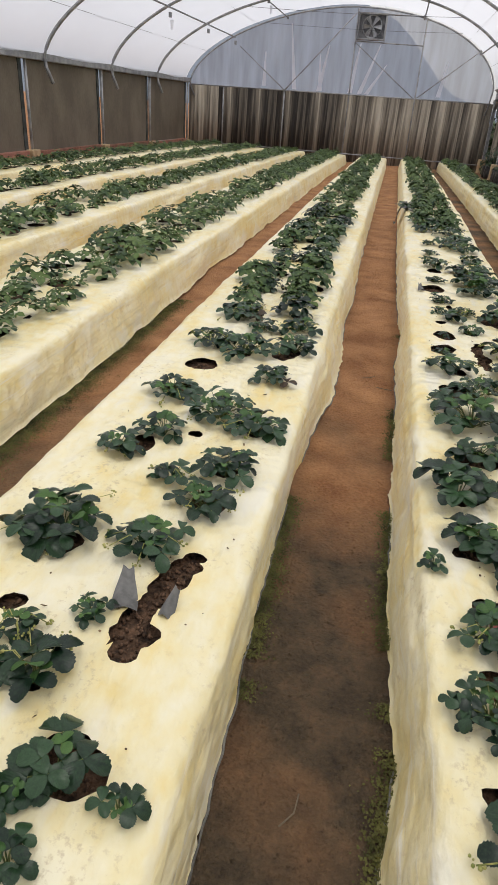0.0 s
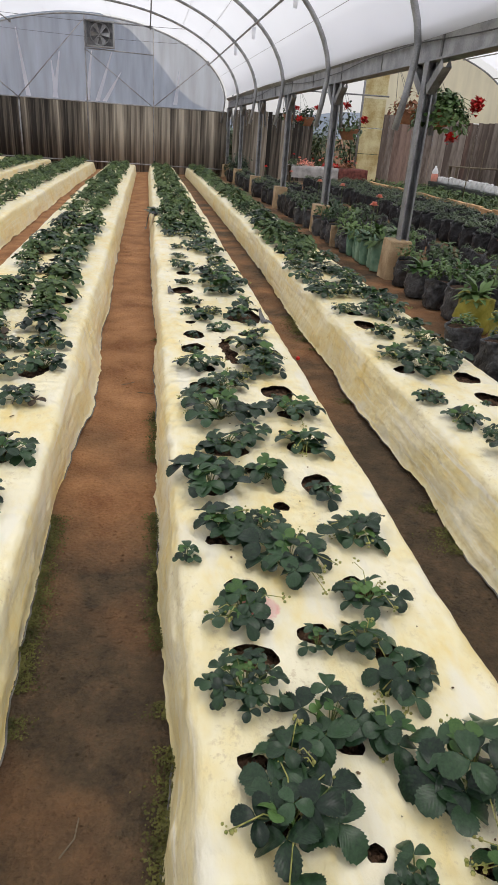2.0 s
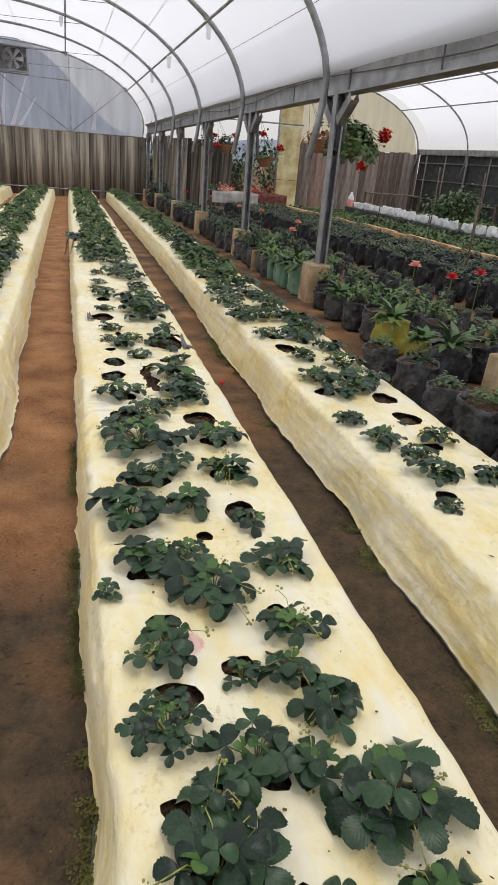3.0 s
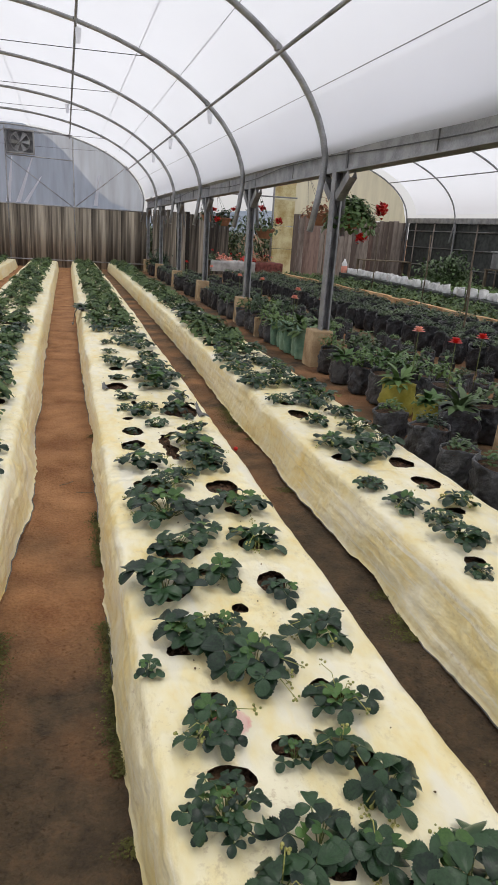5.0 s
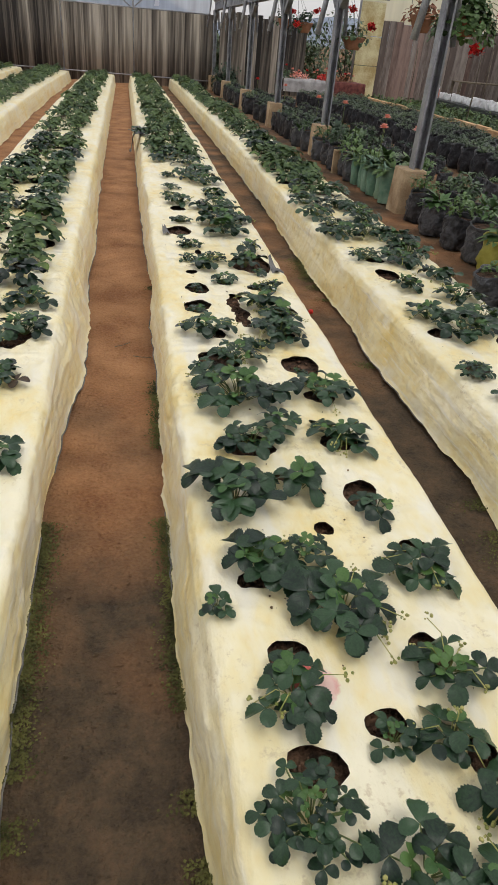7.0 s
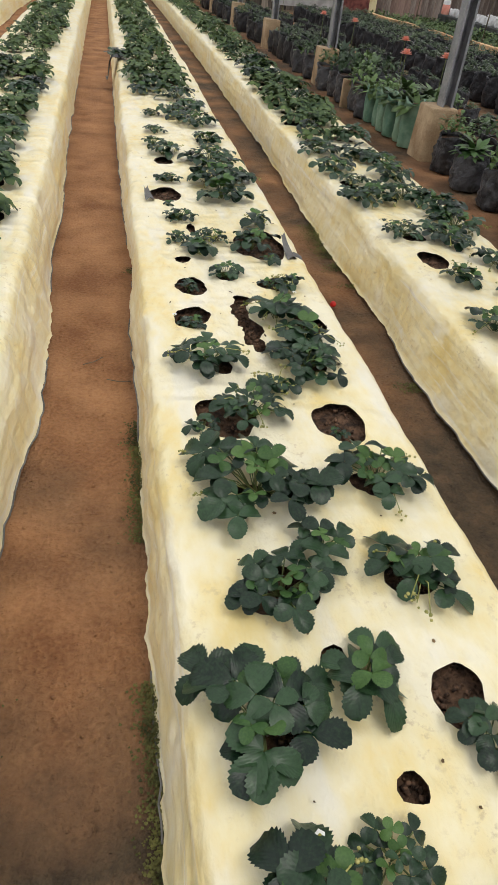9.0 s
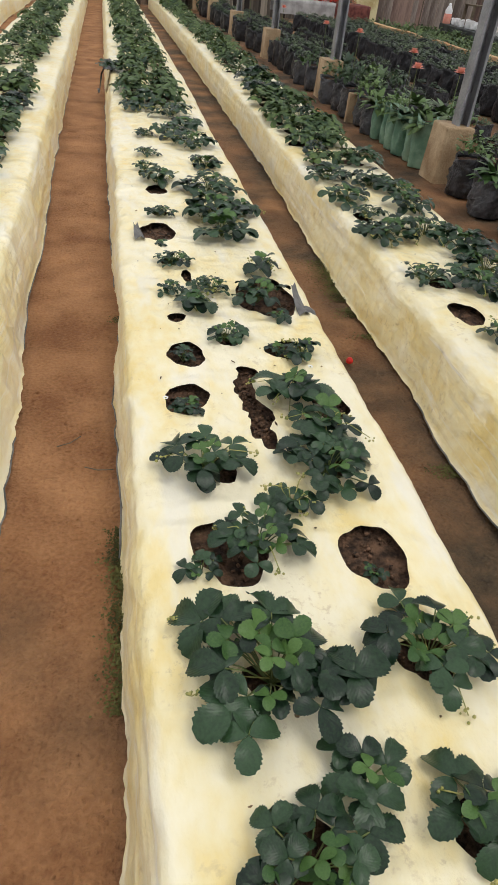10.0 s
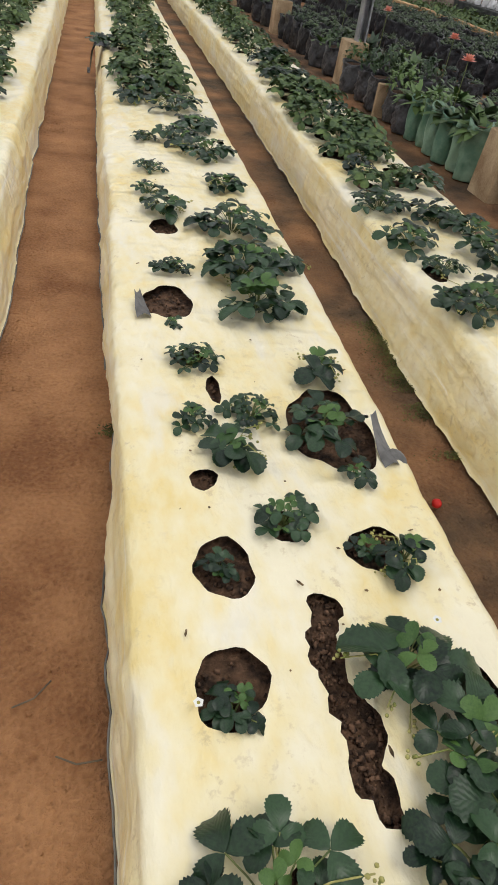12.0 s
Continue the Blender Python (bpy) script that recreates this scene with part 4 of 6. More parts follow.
for a, b in (((-4.50, 2.0), (-2.15, 4.5)), ((-4.50, 2.0), (-6.25, 3.3)), ((0.2, 2.0), (-2.1, 3.62)), ((0.3, 2.02), (2.2, 3.55))):
    pipe_thing("wall_brace", (a[0], PY - 0.03, a[1]), (b[0], PY - 0.03, b[1]), 0.017, "slanting steel brace in the end arch", "brace", "end arch braces", M_STEEL)


def exhaust_fan(x, y, z, w, h):
    fan = empty("exhaust_fan", (x, y, z), "square grey exhaust fan with metal blades high in the end wall", "fan")
    bm = bmesh.new()
    t = 0.05
    for a in ((-w / 2, w / 2, -h / 2, -h / 2 + t), (-w / 2, w / 2, h / 2 - t, h / 2), (-w / 2, -w / 2 + t, -h / 2 + t, h / 2 - t), (w / 2 - t, w / 2, -h / 2 + t, h / 2 - t)):
        box(bm, a[0], a[1], -0.12, 0.16, a[2], a[3], 0.006)
    part("housing", bm, M_STEEL_DULL, fan)
    bm = bmesh.new()
    box(bm, -w / 2 + t, w / 2 - t, 0.10, 0.13, -h / 2 + t, h / 2 - t)
    part("back_shutter", bm, M_FANBLADE, fan)
    rad = min(w, h) / 2 - t - 0.02
    v, f = tube_lists([(rad * math.cos(2 * math.pi * k / 32), -0.02, rad * math.sin(2 * math.pi * k / 32)) for k in range(33)], 0.018, 6, False)
    from_lists("ring", v, f, M_STEEL, fan)
    for k in range(6):
        bm = bmesh.new()
        g = bmesh.ops.create_grid(bm, x_segments=4, y_segments=2, size=0.5)
        for q in bm.verts:
            s = q.co.x + 0.5
            wd = (0.07 + 0.11 * s) * rad / 0.4
            q.co = Vector((0.05 + s * (rad - 0.07), q.co.y * wd * 0.55, q.co.y * wd))
            q.co = Matrix.Rotation(k * math.pi / 3, 3, "Y") @ q.co
        part("blade", bm, M_STEEL, fan)
    bm = bmesh.new()
    bmesh.ops.create_cone(bm, cap_ends=True, segments=16, radius1=0.07, radius2=0.05, depth=0.12, matrix=Matrix.Rotation(radians(90), 4, "X"))
    part("hub", bm, M_FANBLADE, fan)
    for k in range(2):
        v, f = tube_lists([(-rad * math.cos(k * 1.57 + .78), -0.07, -rad * math.sin(k * 1.57 + .78)), (rad * math.cos(k * 1.57 + .78), -0.07, rad * math.sin(k * 1.57 + .78))], 0.010, 5)
        from_lists("guard_bar", v, f, M_STEEL, fan)
    return fan


exhaust_fan(-1.58, WALL_Y - 0.16, 4.10, 0.98, 0.80)

# left side: posts, curtain, low brick wall, gutter
LX = -8.25
side_wall = empty("wall_left", (0, 0, 0), "side wall of taupe plastic curtain over a low brick base", "wall", kind="structure")
LPOSTS = [-7.0, -3.3, 0.4, 4.1, 7.8, 11.5, 15.3, 19.3, 23.1, 27.3]
for a, b in zip(LPOSTS[:-1], LPOSTS[1:]):
    v, f = [], []
    nn = 24
    for side in (0, 0.01):
        for k in range(nn + 1):
            y = a + 0.06 + (b - a - 0.12) * k / nn
            for q in range(6):
                v.append((LX - 0.05 + side + 0.02 * n3(y * 1.2, q * 0.6, a), y, 0.27 + sag(y) * 0.6 + (1.83 - sag(y) * .6) * q / 5))
    m = 6 * (nn + 1)
    for k in range(nn):
        for q in range(5):
            i0 = k * 6 + q
            f += [(i0, i0 + 1, i0 + 7, i0 + 6), (m + i0, m + i0 + 6, m + i0 + 7, m + i0 + 1)]
    from_lists("curtain", v, f, M_TAUPE, side_wall, True, "taupe plastic curtain, taut")
for y in LPOSTS:
    pipe_thing("side_post", (LX + 0.02, y, sag(y) - 0.05), (LX + 0.02, y, 2.08), 0.035, "upright steel side post", "post", "side posts", M_STEEL)
    bm = bmesh.new()
    box(bm, LX - 0.12, LX - 0.02, y - 0.22, y - 0.08, sag(y) - 0.05, 2.05, 0.008)
    tagged(part("curtain_post", bm, M_BLACK), "dark square side post behind the curtain edge", "post", "side posts", kind="structure")
    bm = bmesh.new()
    box(bm, LX - 0.18, LX + 0.14, y - 0.2, y + 0.16, sag(y) - 0.05, sag(y) + 0.33, 0.02)
    tagged(part("post_footing", bm, M_CONCRETE), "small concrete footing under a side post", "post footing", "side footings", kind="structure")
for a, b in zip(LPOSTS[:-1], LPOSTS[1:]):
    bm = bmesh.new()
    box(bm, LX - 0.10, LX + 0.06, a + 0.10, b - 0.18, sag(b) - 0.10, 0.29 + sag(b) * 0.6, 0.01)
    part("brick_base", bm, M_BRICK, side_wall, "low red-washed brick base wall")
pipe_thing("curtain_rail", (LX + 0.03, -7, 0.30), (LX + 0.03, 27.3, 0.12), 0.02, "steel pipe along the foot of the curtain", "rail", "", M_STEEL)
bm = bmesh.new()
for y0 in (-7.0, 10.2):
    box(bm, LX - 0.14, LX + 0.10, y0, y0 + 17.2, 2.05, 2.20, 0.015)
tagged(part("gutter_left", bm, M_STEEL), "galvanised gutter beam along the curtain wall", "gutter", kind="structure")

# right side of the main house: posts on concrete blocks, gutter beam
GX = 3.1


def gutter_beam():
    v, f = [], []
    sec = [(-0.09, 0.0), (-0.075, 0.0), (-0.075, 0.20), (-0.16, 0.27), (-0.16, 0.285), (0.16, 0.285), (0.16, 0.27), (0.075, 0.20), (0.075, 0.0), (0.09, 0.0), (0.09, -0.02), (-0.09, -0.02)]
    ys = np.arange(-7, 27.6, 0.8)
    for y in ys:
        for a, b in sec:
            v.append((GX + a, y, gutter_z(y) + b))
    n = len(sec)
    for j in range(len(ys) - 1):
        for k in range(n):
            f.append((j * n + k, j * n + (k + 1) % n, (j + 1) * n + (k + 1) % n, (j + 1) * n + k))
    f.append(tuple(range(n))[::-1])
    root = tagged(from_lists("gutter_beam", v, f, M_STEEL, None, False), "weathered galvanised gutter beam between the two houses", "gutter", kind="structure")
    for y in np.arange(-5.2, 27, 1.9):
        bm = bmesh.new()
        box(bm, GX - 0.088, GX - 0.074, y - 0.02, y + 0.02, gutter_z(y) - 0.01, gutter_z(y) + 0.20)
        part("joint_strap", bm, M_STEEL_DULL, root)
    return root


gutter_beam()


def gutter_post(y):
    g = sag(y)
    post = empty("gutter_post", (3.06, y - 0.03, g), "open steel channel post under the gutter beam", "post", "gutter posts", "structure")
    z0, z1 = 0.40, gutter_z(y) - 0.02 - g
    bm = bmesh.new()
    box(bm, -0.055, 0.055, 0.053, 0.06, z0, z1)
    box(bm, -0.055, -0.049, -0.06, 0.053, z0, z1)
    box(bm, 0.049, 0.055, -0.06, 0.053, z0, z1)
    box(bm, -0.049, -0.034, -0.06, -0.054, z0, z1)
    box(bm, 0.034, 0.049, -0.06, -0.054, z0, z1)
    part("channel", bm, M_STEEL, post)
    for s in (-1, 1):
        bm = bmesh.new()
        for px in (-0.048, 0.042):
            box(bm, px, px + 0.006, -0.05, 0.05, 0.0, 0.40)
        box(bm, -0.042, 0.042, -0.05, -0.044, 0.0, 0.40)
        bmesh.ops.rotate(bm, verts=bm.verts, matrix=Matrix.Rotation(-s * 0.95, 3, "X"))
        bmesh.ops.translate(bm, verts=bm.verts, vec=(0, s * 0.09, z1 - 0.27))
        part("bracket", bm, M_STEEL_DULL, post)
    block = empty("concrete_footing", (3.03, y, g), "tan tapered concrete footing block under a steel post", "footing", "post footings", "structure")
    bm = bmesh.new()
    box(bm, -0.145, 0.12, -0.15, 0.15, -0.05, 0.46, 0.015)
    for q in bm.verts:
        if q.co.z < 0.2:
            q.co.x *= 1.10
            q.co.y *= 1.08
        q.co += Vector((n3(q.co.x * 9, q.co.y * 9, y), n3(q.co.z * 7, y, 1), 0)) * 0.012
    part("block", bm, M_CONCRETE, block)


for y in ARCHES:
    gutter_post(y)

# ---- second house ----
C2, R2 = 8.75, 5.6


def arch2(x):
    u = min(1.0, abs(x - C2) / R2)
    return 2.35 + 2.45 * (1 - u ** 2.2) ** 0.5


for y in ARCHES[3:]:
    pts = [(C2 - R2 + 0.05, y, 1.6), (C2 - R2, y, 2.2)] + [(C2 + R2 * math.sin(t * math.pi / 40), y, arch2(C2 + R2 * math.sin(t * math.pi / 40))) for t in range(-19, 20)] + [(C2 + R2, y, 2.2), (C2 + R2 - 0.12, y, 1.55)]
    a = empty("roof_arch", (0, 0, 0), "bent galvanised steel pipe arch under the plastic roof", "greenhouse arch", "roof arches", "structure")
    tube("arch_pipe", pts, 0.03, M_STEEL, a, 8)
    pipe_thing("side_post", (C2 + R2 + 0.08, y, sag(y)), (C2 + R2 + 0.08, y, 2.4), 0.04, "upright steel side post", "post", "side posts", M_STEEL_DULL)
for x in (5.6, 8.75, 11.9, 13.2):
    tagged(tube("purlin", [(x, 4, arch2(x) - 0.06), (x, 27.3, arch2(x) - 0.06)], 0.02, M_STEEL_DULL, None, 6), "long steel pipe clamped under the roof arches", "roof purlin", "roof purlins", "structure")
v, f = [], []
ys2 = np.arange(-6.7, 27.4, 0.95)
for y in ys2:
    for k in range(33):
        x = C2 + R2 * math.sin((k - 16) * math.pi / 32 * 0.94)
        v.append((x, y, arch2(x) + 0.04 + 0.012 * n3(x, y, 4)))
for j in range(len(ys2) - 1):
    for k in range(32):
        f.append((j * 33 + k, j * 33 + k + 1, (j + 1) * 33 + k + 1, (j + 1) * 33 + k))
ob = tagged(from_lists("ceiling", v, f, M_ROOF), "milky white plastic film roof over the nursery house", "roof", kind="structure")
ob.visible_shadow = False
gable("wall_film_nursery", M_GABLE_Y, 8.25, C2 + R2, WALL_Y + 0.05, 2.28, "yellowed plastic film above the board wall", arch2, 24)
bm = bmesh.new()
box(bm, C2 + R2 + 0.02, C2 + R2 + 0.16, -6.7, 27.4, 2.30, 2.50, 0.015)
tagged(part("gutter_far", bm, M_STEEL), "galvanised gutter beam along the nursery side", "gutter", kind="structure")
bm = bmesh.new()
box(bm, C2 + R2 + 0.18, C2 + R2 + 0.21, -6.7, 27.4, -0.3, 2.3)
tagged(part("wall_net", bm, M_BLACK), "dark shade net side wall of the nursery", "shade net", kind="structure")

for z in (0.75, 1.45, 2.1):
    pipe_thing("net_rail", (C2 + R2 + 0.14, 6.0, z + sag(10)), (C2 + R2 + 0.14, 27.3, z + sag(20)), 0.022, "dull steel rail across the shade net wall", "rail", "net rails", M_STEEL_DULL)
for k in range(14):
    pipe_thing("net_post", (C2 + R2 + 0.12, 7.2 + 1.5 * k, sag(7.2 + 1.5 * k)), (C2 + R2 + 0.12, 7.2 + 1.5 * k, 2.35), 0.028, "slim grey upright holding the shade net", "post", "net posts", M_TIMBER)

nursery_wall = empty("wall_nursery", (0, 0, 0), "nursery end wall of weathered vertical boards", "wall", kind="structure")
br = random.Random(3)


def board(x0, w, z1, mat, y=WALL_Y):
    bm = bmesh.new()
    box(bm, 0, w - 0.008, 0, 0.03, -0.3, z1, 0.004)
    ob = part("board", bm, mat, nursery_wall)
    ob.location = (x0, y + br.uniform(-0.01, 0.01), 0)


x = 3.25
while x < 6.2:
    w = br.uniform(0.16, 0.24)
    board(x, w, 2.1 + br.uniform(-0.06, 0.06), M_SHEET)
    x += w
x = 9.15
while x < C2 + R2:
    w = br.uniform(0.18, 0.28)
    board(x, w, 2.3 + br.uniform(-0.05, 0.05), M_TIMBER if br.random() < 0.8 else M_RED_BOARD)
    x += w
panel = empty("yellow_panel", (8.25, WALL_Y - 0.02, 0), "tall yellowed plastic panel on a frame beside the opening", "panel", kind="structure")
for z0, z1 in ((-0.25, 0.9), (0.92, 1.82), (1.84, 2.85), (2.92, 3.9)):
    bm = bmesh.new()
    box(bm, 0.0, 0.88, 0, 0.03, z0, z1, 0.006)
    part("sheet", bm, material("yellowed_sheet", (0.46, 0.34, 0.14), (0.74, 0.68, 0.40), 0.6, 2, 20, bump=0.1), panel)
pipe_thing("opening_rail", (3.2, WALL_Y - 0.05, 2.9), (9.2, WALL_Y - 0.05, 2.95), 0.03, "steel rail across the open end of the nursery", "rail", "", M_STEEL)
pipe_thing("opening_post", (8.18, WALL_Y - 0.05, -0.25), (8.18, WALL_Y - 0.05, 4.7), 0.04, "steel post beside the open end", "post", "", M_STEEL_DULL)


# ---- potted plants ----
def bag_lists(r, rad, h, square=0.0):
    V, F = [], []
    n, rows = 24, [(0.0, 0.90), (0.02, 0.96), (0.14, 1.0), (0.25, 1.03), (0.38, 1.05), (0.5, 1.05), (0.63, 1.03), (0.75, 1.02), (0.84, 0.99), (0.92, 1.0), (1.0, 1.03), (1.0, 0.94), (0.90, 0.92)]
    ph = r.uniform(0, 6)
    for zi, (z, k) in enumerate(rows):
        for a in range(n):
            t = 2 * math.pi * a / n
            sq = 1 + square * 0.18 * abs(math.sin(2 * t))
            q = rad * k * sq * (1 + 0.05 * math.sin(3 * t + ph + z * 3) + 0.06 * math.sin(5 * t - z * 9 + ph) + 0.045 * math.sin(8 * t + z * 17 + ph) + 0.03 * math.sin(2 * t + z * 23))
            V.append(Vector((q * math.cos(t), q * math.sin(t), z * h + (0.02 * math.sin(2 * t + ph) if z > 0.85 else 0))))
    for j in range(len(rows) - 1):
        for a in range(n):
            b = (a + 1) % n
            F.append((j * n + a, j * n + b, (j + 1) * n + b, (j + 1) * n + a))
    F.append(tuple(range(n))[::-1])
    soil = [(rad * 0.93 * math.cos(2 * math.pi * a / n), rad * 0.93 * math.sin(2 * math.pi * a / n), h * 0.91) for a in range(n)] + [(0, 0, h * 0.94)]
    return V, F, soil, [(a, (a + 1) % n, n) for a in range(n)]


def bush_lists(r, rad, height, count, leaf, kind):
    V, F, UV = [], [], []
    for k in range(count):
        a = r.uniform(0, 6.3)
        if kind == "blade":
            t = r.uniform(0.1, 0.9)
            v, f, uv = leaflet(leaf * r.uniform(1.5, 2.4), leaf * 0.7, 5, 0.25, 0.5, 3)
            m = Matrix.Translation((0.03 * math.cos(a), 0.03 * math.sin(a), 0)) @ Matrix.Rotation(a, 4, "Z") @ Matrix.Rotation(radians(r.uniform(20, 75)), 4, "X")
        else:
            d = rad * math.sqrt(r.random())
            z = height * (1 - 0.55 * (d / rad) ** 2) * r.uniform(0.35, 1.0)
            v, f, uv = leaflet(leaf * r.uniform(0.7, 1.3), leaf * r.uniform(0.5, 0.75), 3, 0.25, 0.25, 3)
            m = Matrix.Translation((d * math.cos(a), d * math.sin(a), z)) @ Matrix.Rotation(r.uniform(0, 6.3), 4, "Z") @ Matrix.Rotation(radians(r.uniform(-35, 45)), 4, "X")
        F += [tuple(q + len(V) for q in c) for c in f]
        V += [m @ p for p in v]
        UV += uv
    return V, F, UV


pr = random.Random(21)
BAGS, FOL = [], []
for k in range(6):
    v, f, sv, sf = bag_lists(pr, 0.078 if k == 4 else 0.145, 0.37 if k == 4 else 0.30, 0.9 if k == 4 else 0)
    mat = (M_BAG, M_BAG, M_BAG, M_BAG, M_BAG_GREEN, M_BAG_YELLOW)[k]
    a = from_lists("bag", v, f, mat)
    s = from_lists("soil", sv, sf, M_SOIL)
    BAGS.append((a.data, s.data, v, f))
    bpy.data.objects.remove(a)
    bpy.data.objects.remove(s)
for k in range(7):
    kind = "blade" if k in (4, 5) else "bush"
    v, f, uv = bush_lists(pr, 0.17, 0.20, 40 if kind == "blade" else 95, 0.085 if kind == "blade" else 0.062, kind)
    a = from_lists("foliage", v, f, M_POT_LEAF_LIGHT if k in (3, 5, 6) else M_POT_LEAF, uv=uv)
    FOL.append((a.data, v, f))
    bpy.data.objects.remove(a)


def flower(parent, x, y, z0, z1, mat, rad=0.045):
    tube("stem", [(x * 0.2, y * 0.2, z0), (x * 0.7, y * 0.7, (z0 + z1) / 2), (x, y, z1)], 0.004, M_STALK, parent, 5)
    V, F = [], []
    for ring, (n, rr, tilt) in enumerate(((20, 1.0, 0.12), (18, 0.85, 0.4), (14, 0.6, 0.75))):
        for k in range(n):
            a = 2 * math.pi * k / n + ring * 0.2
            m = Matrix.Translation((x, y, z1)) @ Matrix.Rotation(a, 4, "Z")
            b = len(V)
            V += [m @ Vector(p) for p in ((0.008, -0.003, 0), (rad * rr * 0.7, -0.012, rad * tilt * 0.7), (rad * rr, 0, rad * tilt), (rad * rr * 0.7, 0.012, rad * tilt * 0.7), (0.008, 0.003, 0))]
            F.append((b, b + 1, b + 2, b + 3, b + 4))
    from_lists("flower", V, F, mat, parent, False, "double daisy-like flower head")


def potted(x, y, bag, fol, scale=1.0, tall=1.0):
    green = BAGS[bag][0].materials[0]
    colour = {M_BAG: "black", M_BAG_GREEN: "faded green", M_BAG_YELLOW: "yellow-green"}[green]
    root = empty("potted_plant", pose(x, y, sag(y) + 0.002, 0, 0, pr.uniform(0, 360)), colour + " plastic grow bag with a leafy green pot plant", "potted plant", "potted plants in the nursery")
    root.scale = (scale,) * 3
    for name, data in (("bag", BAGS[bag][0]), ("soil", BAGS[bag][1]), ("foliage", FOL[fol][0])):
        ob = new(name, data)
        ob.parent = sack if name == "soil" else root
        if name == "bag":
            sack = ob
        if name == "foliage":
            ob.location = (0, 0, 0.27)
            ob.scale = (0.62, 0.62, tall * 1.4) if tall < 0.5 else (0.72, 0.72, tall) if tall < 0.85 else (0.95, 0.95, tall)
    return root


COLS = [2.50, 2.98, 3.38, 3.85, 4.25, 4.65, 5.25, 5.65, 6.05, 6.45, 6.85]
SV, SF, BV, BF = [], [], [], []
for ci, cx in enumerate(COLS):
    y = 3.4 + pr.uniform(0, 0.2)
    while y < 25.6:
        x = cx + pr.uniform(-0.05, 0.05)
        step = pr.uniform(0.38, 0.50)
        block = any(abs(y - a) < 0.36 for a in ARCHES) and 2.8 < x < 3.45
        front = ci == 0
        low = ci in (3, 4, 5)
        if not block and not (front and y > 5.9) and not (4.3 < x < 7.3 and y > 22.8) and pr.random() < (0.8 if low else 0.95):
            bag = pr.randrange(4)
            fol = pr.choice((0, 1, 2, 6, 3)) if ci < 3 else pr.choice((0, 1, 2, 6))
            if ci in (1, 2) and pr.random() < 0.45:
                fol = pr.choice((4, 5, 3))
            if ci == 1 and 8.75 < y < 10.1:
                bag, fol = 4, pr.choice((5, 4, 3))
            if ci == 1 and 5.2 < y < 6.3:
                bag, fol = 5, 5
            sc = pr.uniform(0.92, 1.15) * (0.98 if front else 0.62 if low else 1.0)
            if ci < 6 and y < 13.5:
                potted(x, y, bag, fol, sc, pr.uniform(0.4, 0.49) if front else pr.uniform(0.9, 1.5) if ci < 3 else pr.uniform(0.5, 0.8))
            else:
                m = pose(x, y, sag(y), 0, 0, pr.uniform(0, 360)) @ Matrix.Diagonal((sc, sc, sc * 1.1, 1))
                v, f = BAGS[bag][2], BAGS[bag][3]
                BF += [tuple(q + len(BV) for q in c) for c in f]
                BV += [m @ q for q in v]
                v, f = FOL[fol][1], FOL[fol][2]
                m = m @ Matrix.Translation((0, 0, 0.28)) @ Matrix.Diagonal((0.68, 0.68, 0.55, 1))
                SF += [tuple(q + len(SV) for q in c) for c in f]
                SV += [m @ q for q in v]
        y += 0.22 if ci == 1 and 8.6 < y < 10.0 else step
tagged(from_lists("nursery_bags", BV, BF, M_BAG), "rows of black plastic grow bags standing on the ground", "grow bags", kind="stuff")
tagged(from_lists("nursery_foliage", SV, SF, M_NURSERY), "dark green foliage of the pot plants in rows", "foliage", kind="stuff")

for x, y, z, mat, tone in ((3.28, 5.85, 0.75, M_RED, "red"), (3.75, 6.12, 0.75, M_RED, "red"), (3.15, 6.29, 0.78, M_CORAL, "coral"), (2.98, 9.42, 0.74, M_CORAL, "coral"),
                           (3.30, 9.15, 0.76, M_CORAL, "coral"), (3.42, 12.5, 0.76, M_CORAL, "coral"), (3.3, 13.7, 0.74, M_CORAL, "coral"), (3.2, 16.8, 0.75, M_CORAL, "coral"), (3.6, 11.0, 0.72, M_CORAL, "orange"),
                           (3.55, 17.6, 0.7, M_CORAL, "coral"), (3.05, 18.5, 0.75, M_RED, "red")):
    root = empty("gerbera", (x, y, sag(y) + 0.25), tone + " daisy-like flower on a tall thin stem", "flower", "gerberas in the nursery")
    flower(root, 0.02, 0.01, 0.0, z - 0.25, mat, 0.068)

# ---- nursery: edging, low crops, white bags, far corner ----
edging = empty("brick_edging", (0, 0, 0), "tan brick edging along a low nursery bed", "edging", kind="structure")
M_EDGE = material("tan_edging_brick", (0.42, 0.25, 0.12), (0.68, 0.45, 0.24), 0.9, 5, 50, bump=0.4, vary=0.4)
bm = bmesh.new()
box(bm, -0.06, 0.06, -0.31, 0.31, -0.10, 0.24, 0.012)
first = part("brick", bm, M_EDGE, edging)
y = 7.0
while y < 26:
    b = new("brick", first.data)
    b.parent = edging
    b.location = (7.75 + pr.uniform(-0.02, 0.02), y, sag(y) + 0.06 + pr.uniform(-0.02, 0.015))
    b.rotation_euler = (0, 0, pr.uniform(-0.03, 0.03))
    y += 0.635
bpy.data.objects.remove(first)


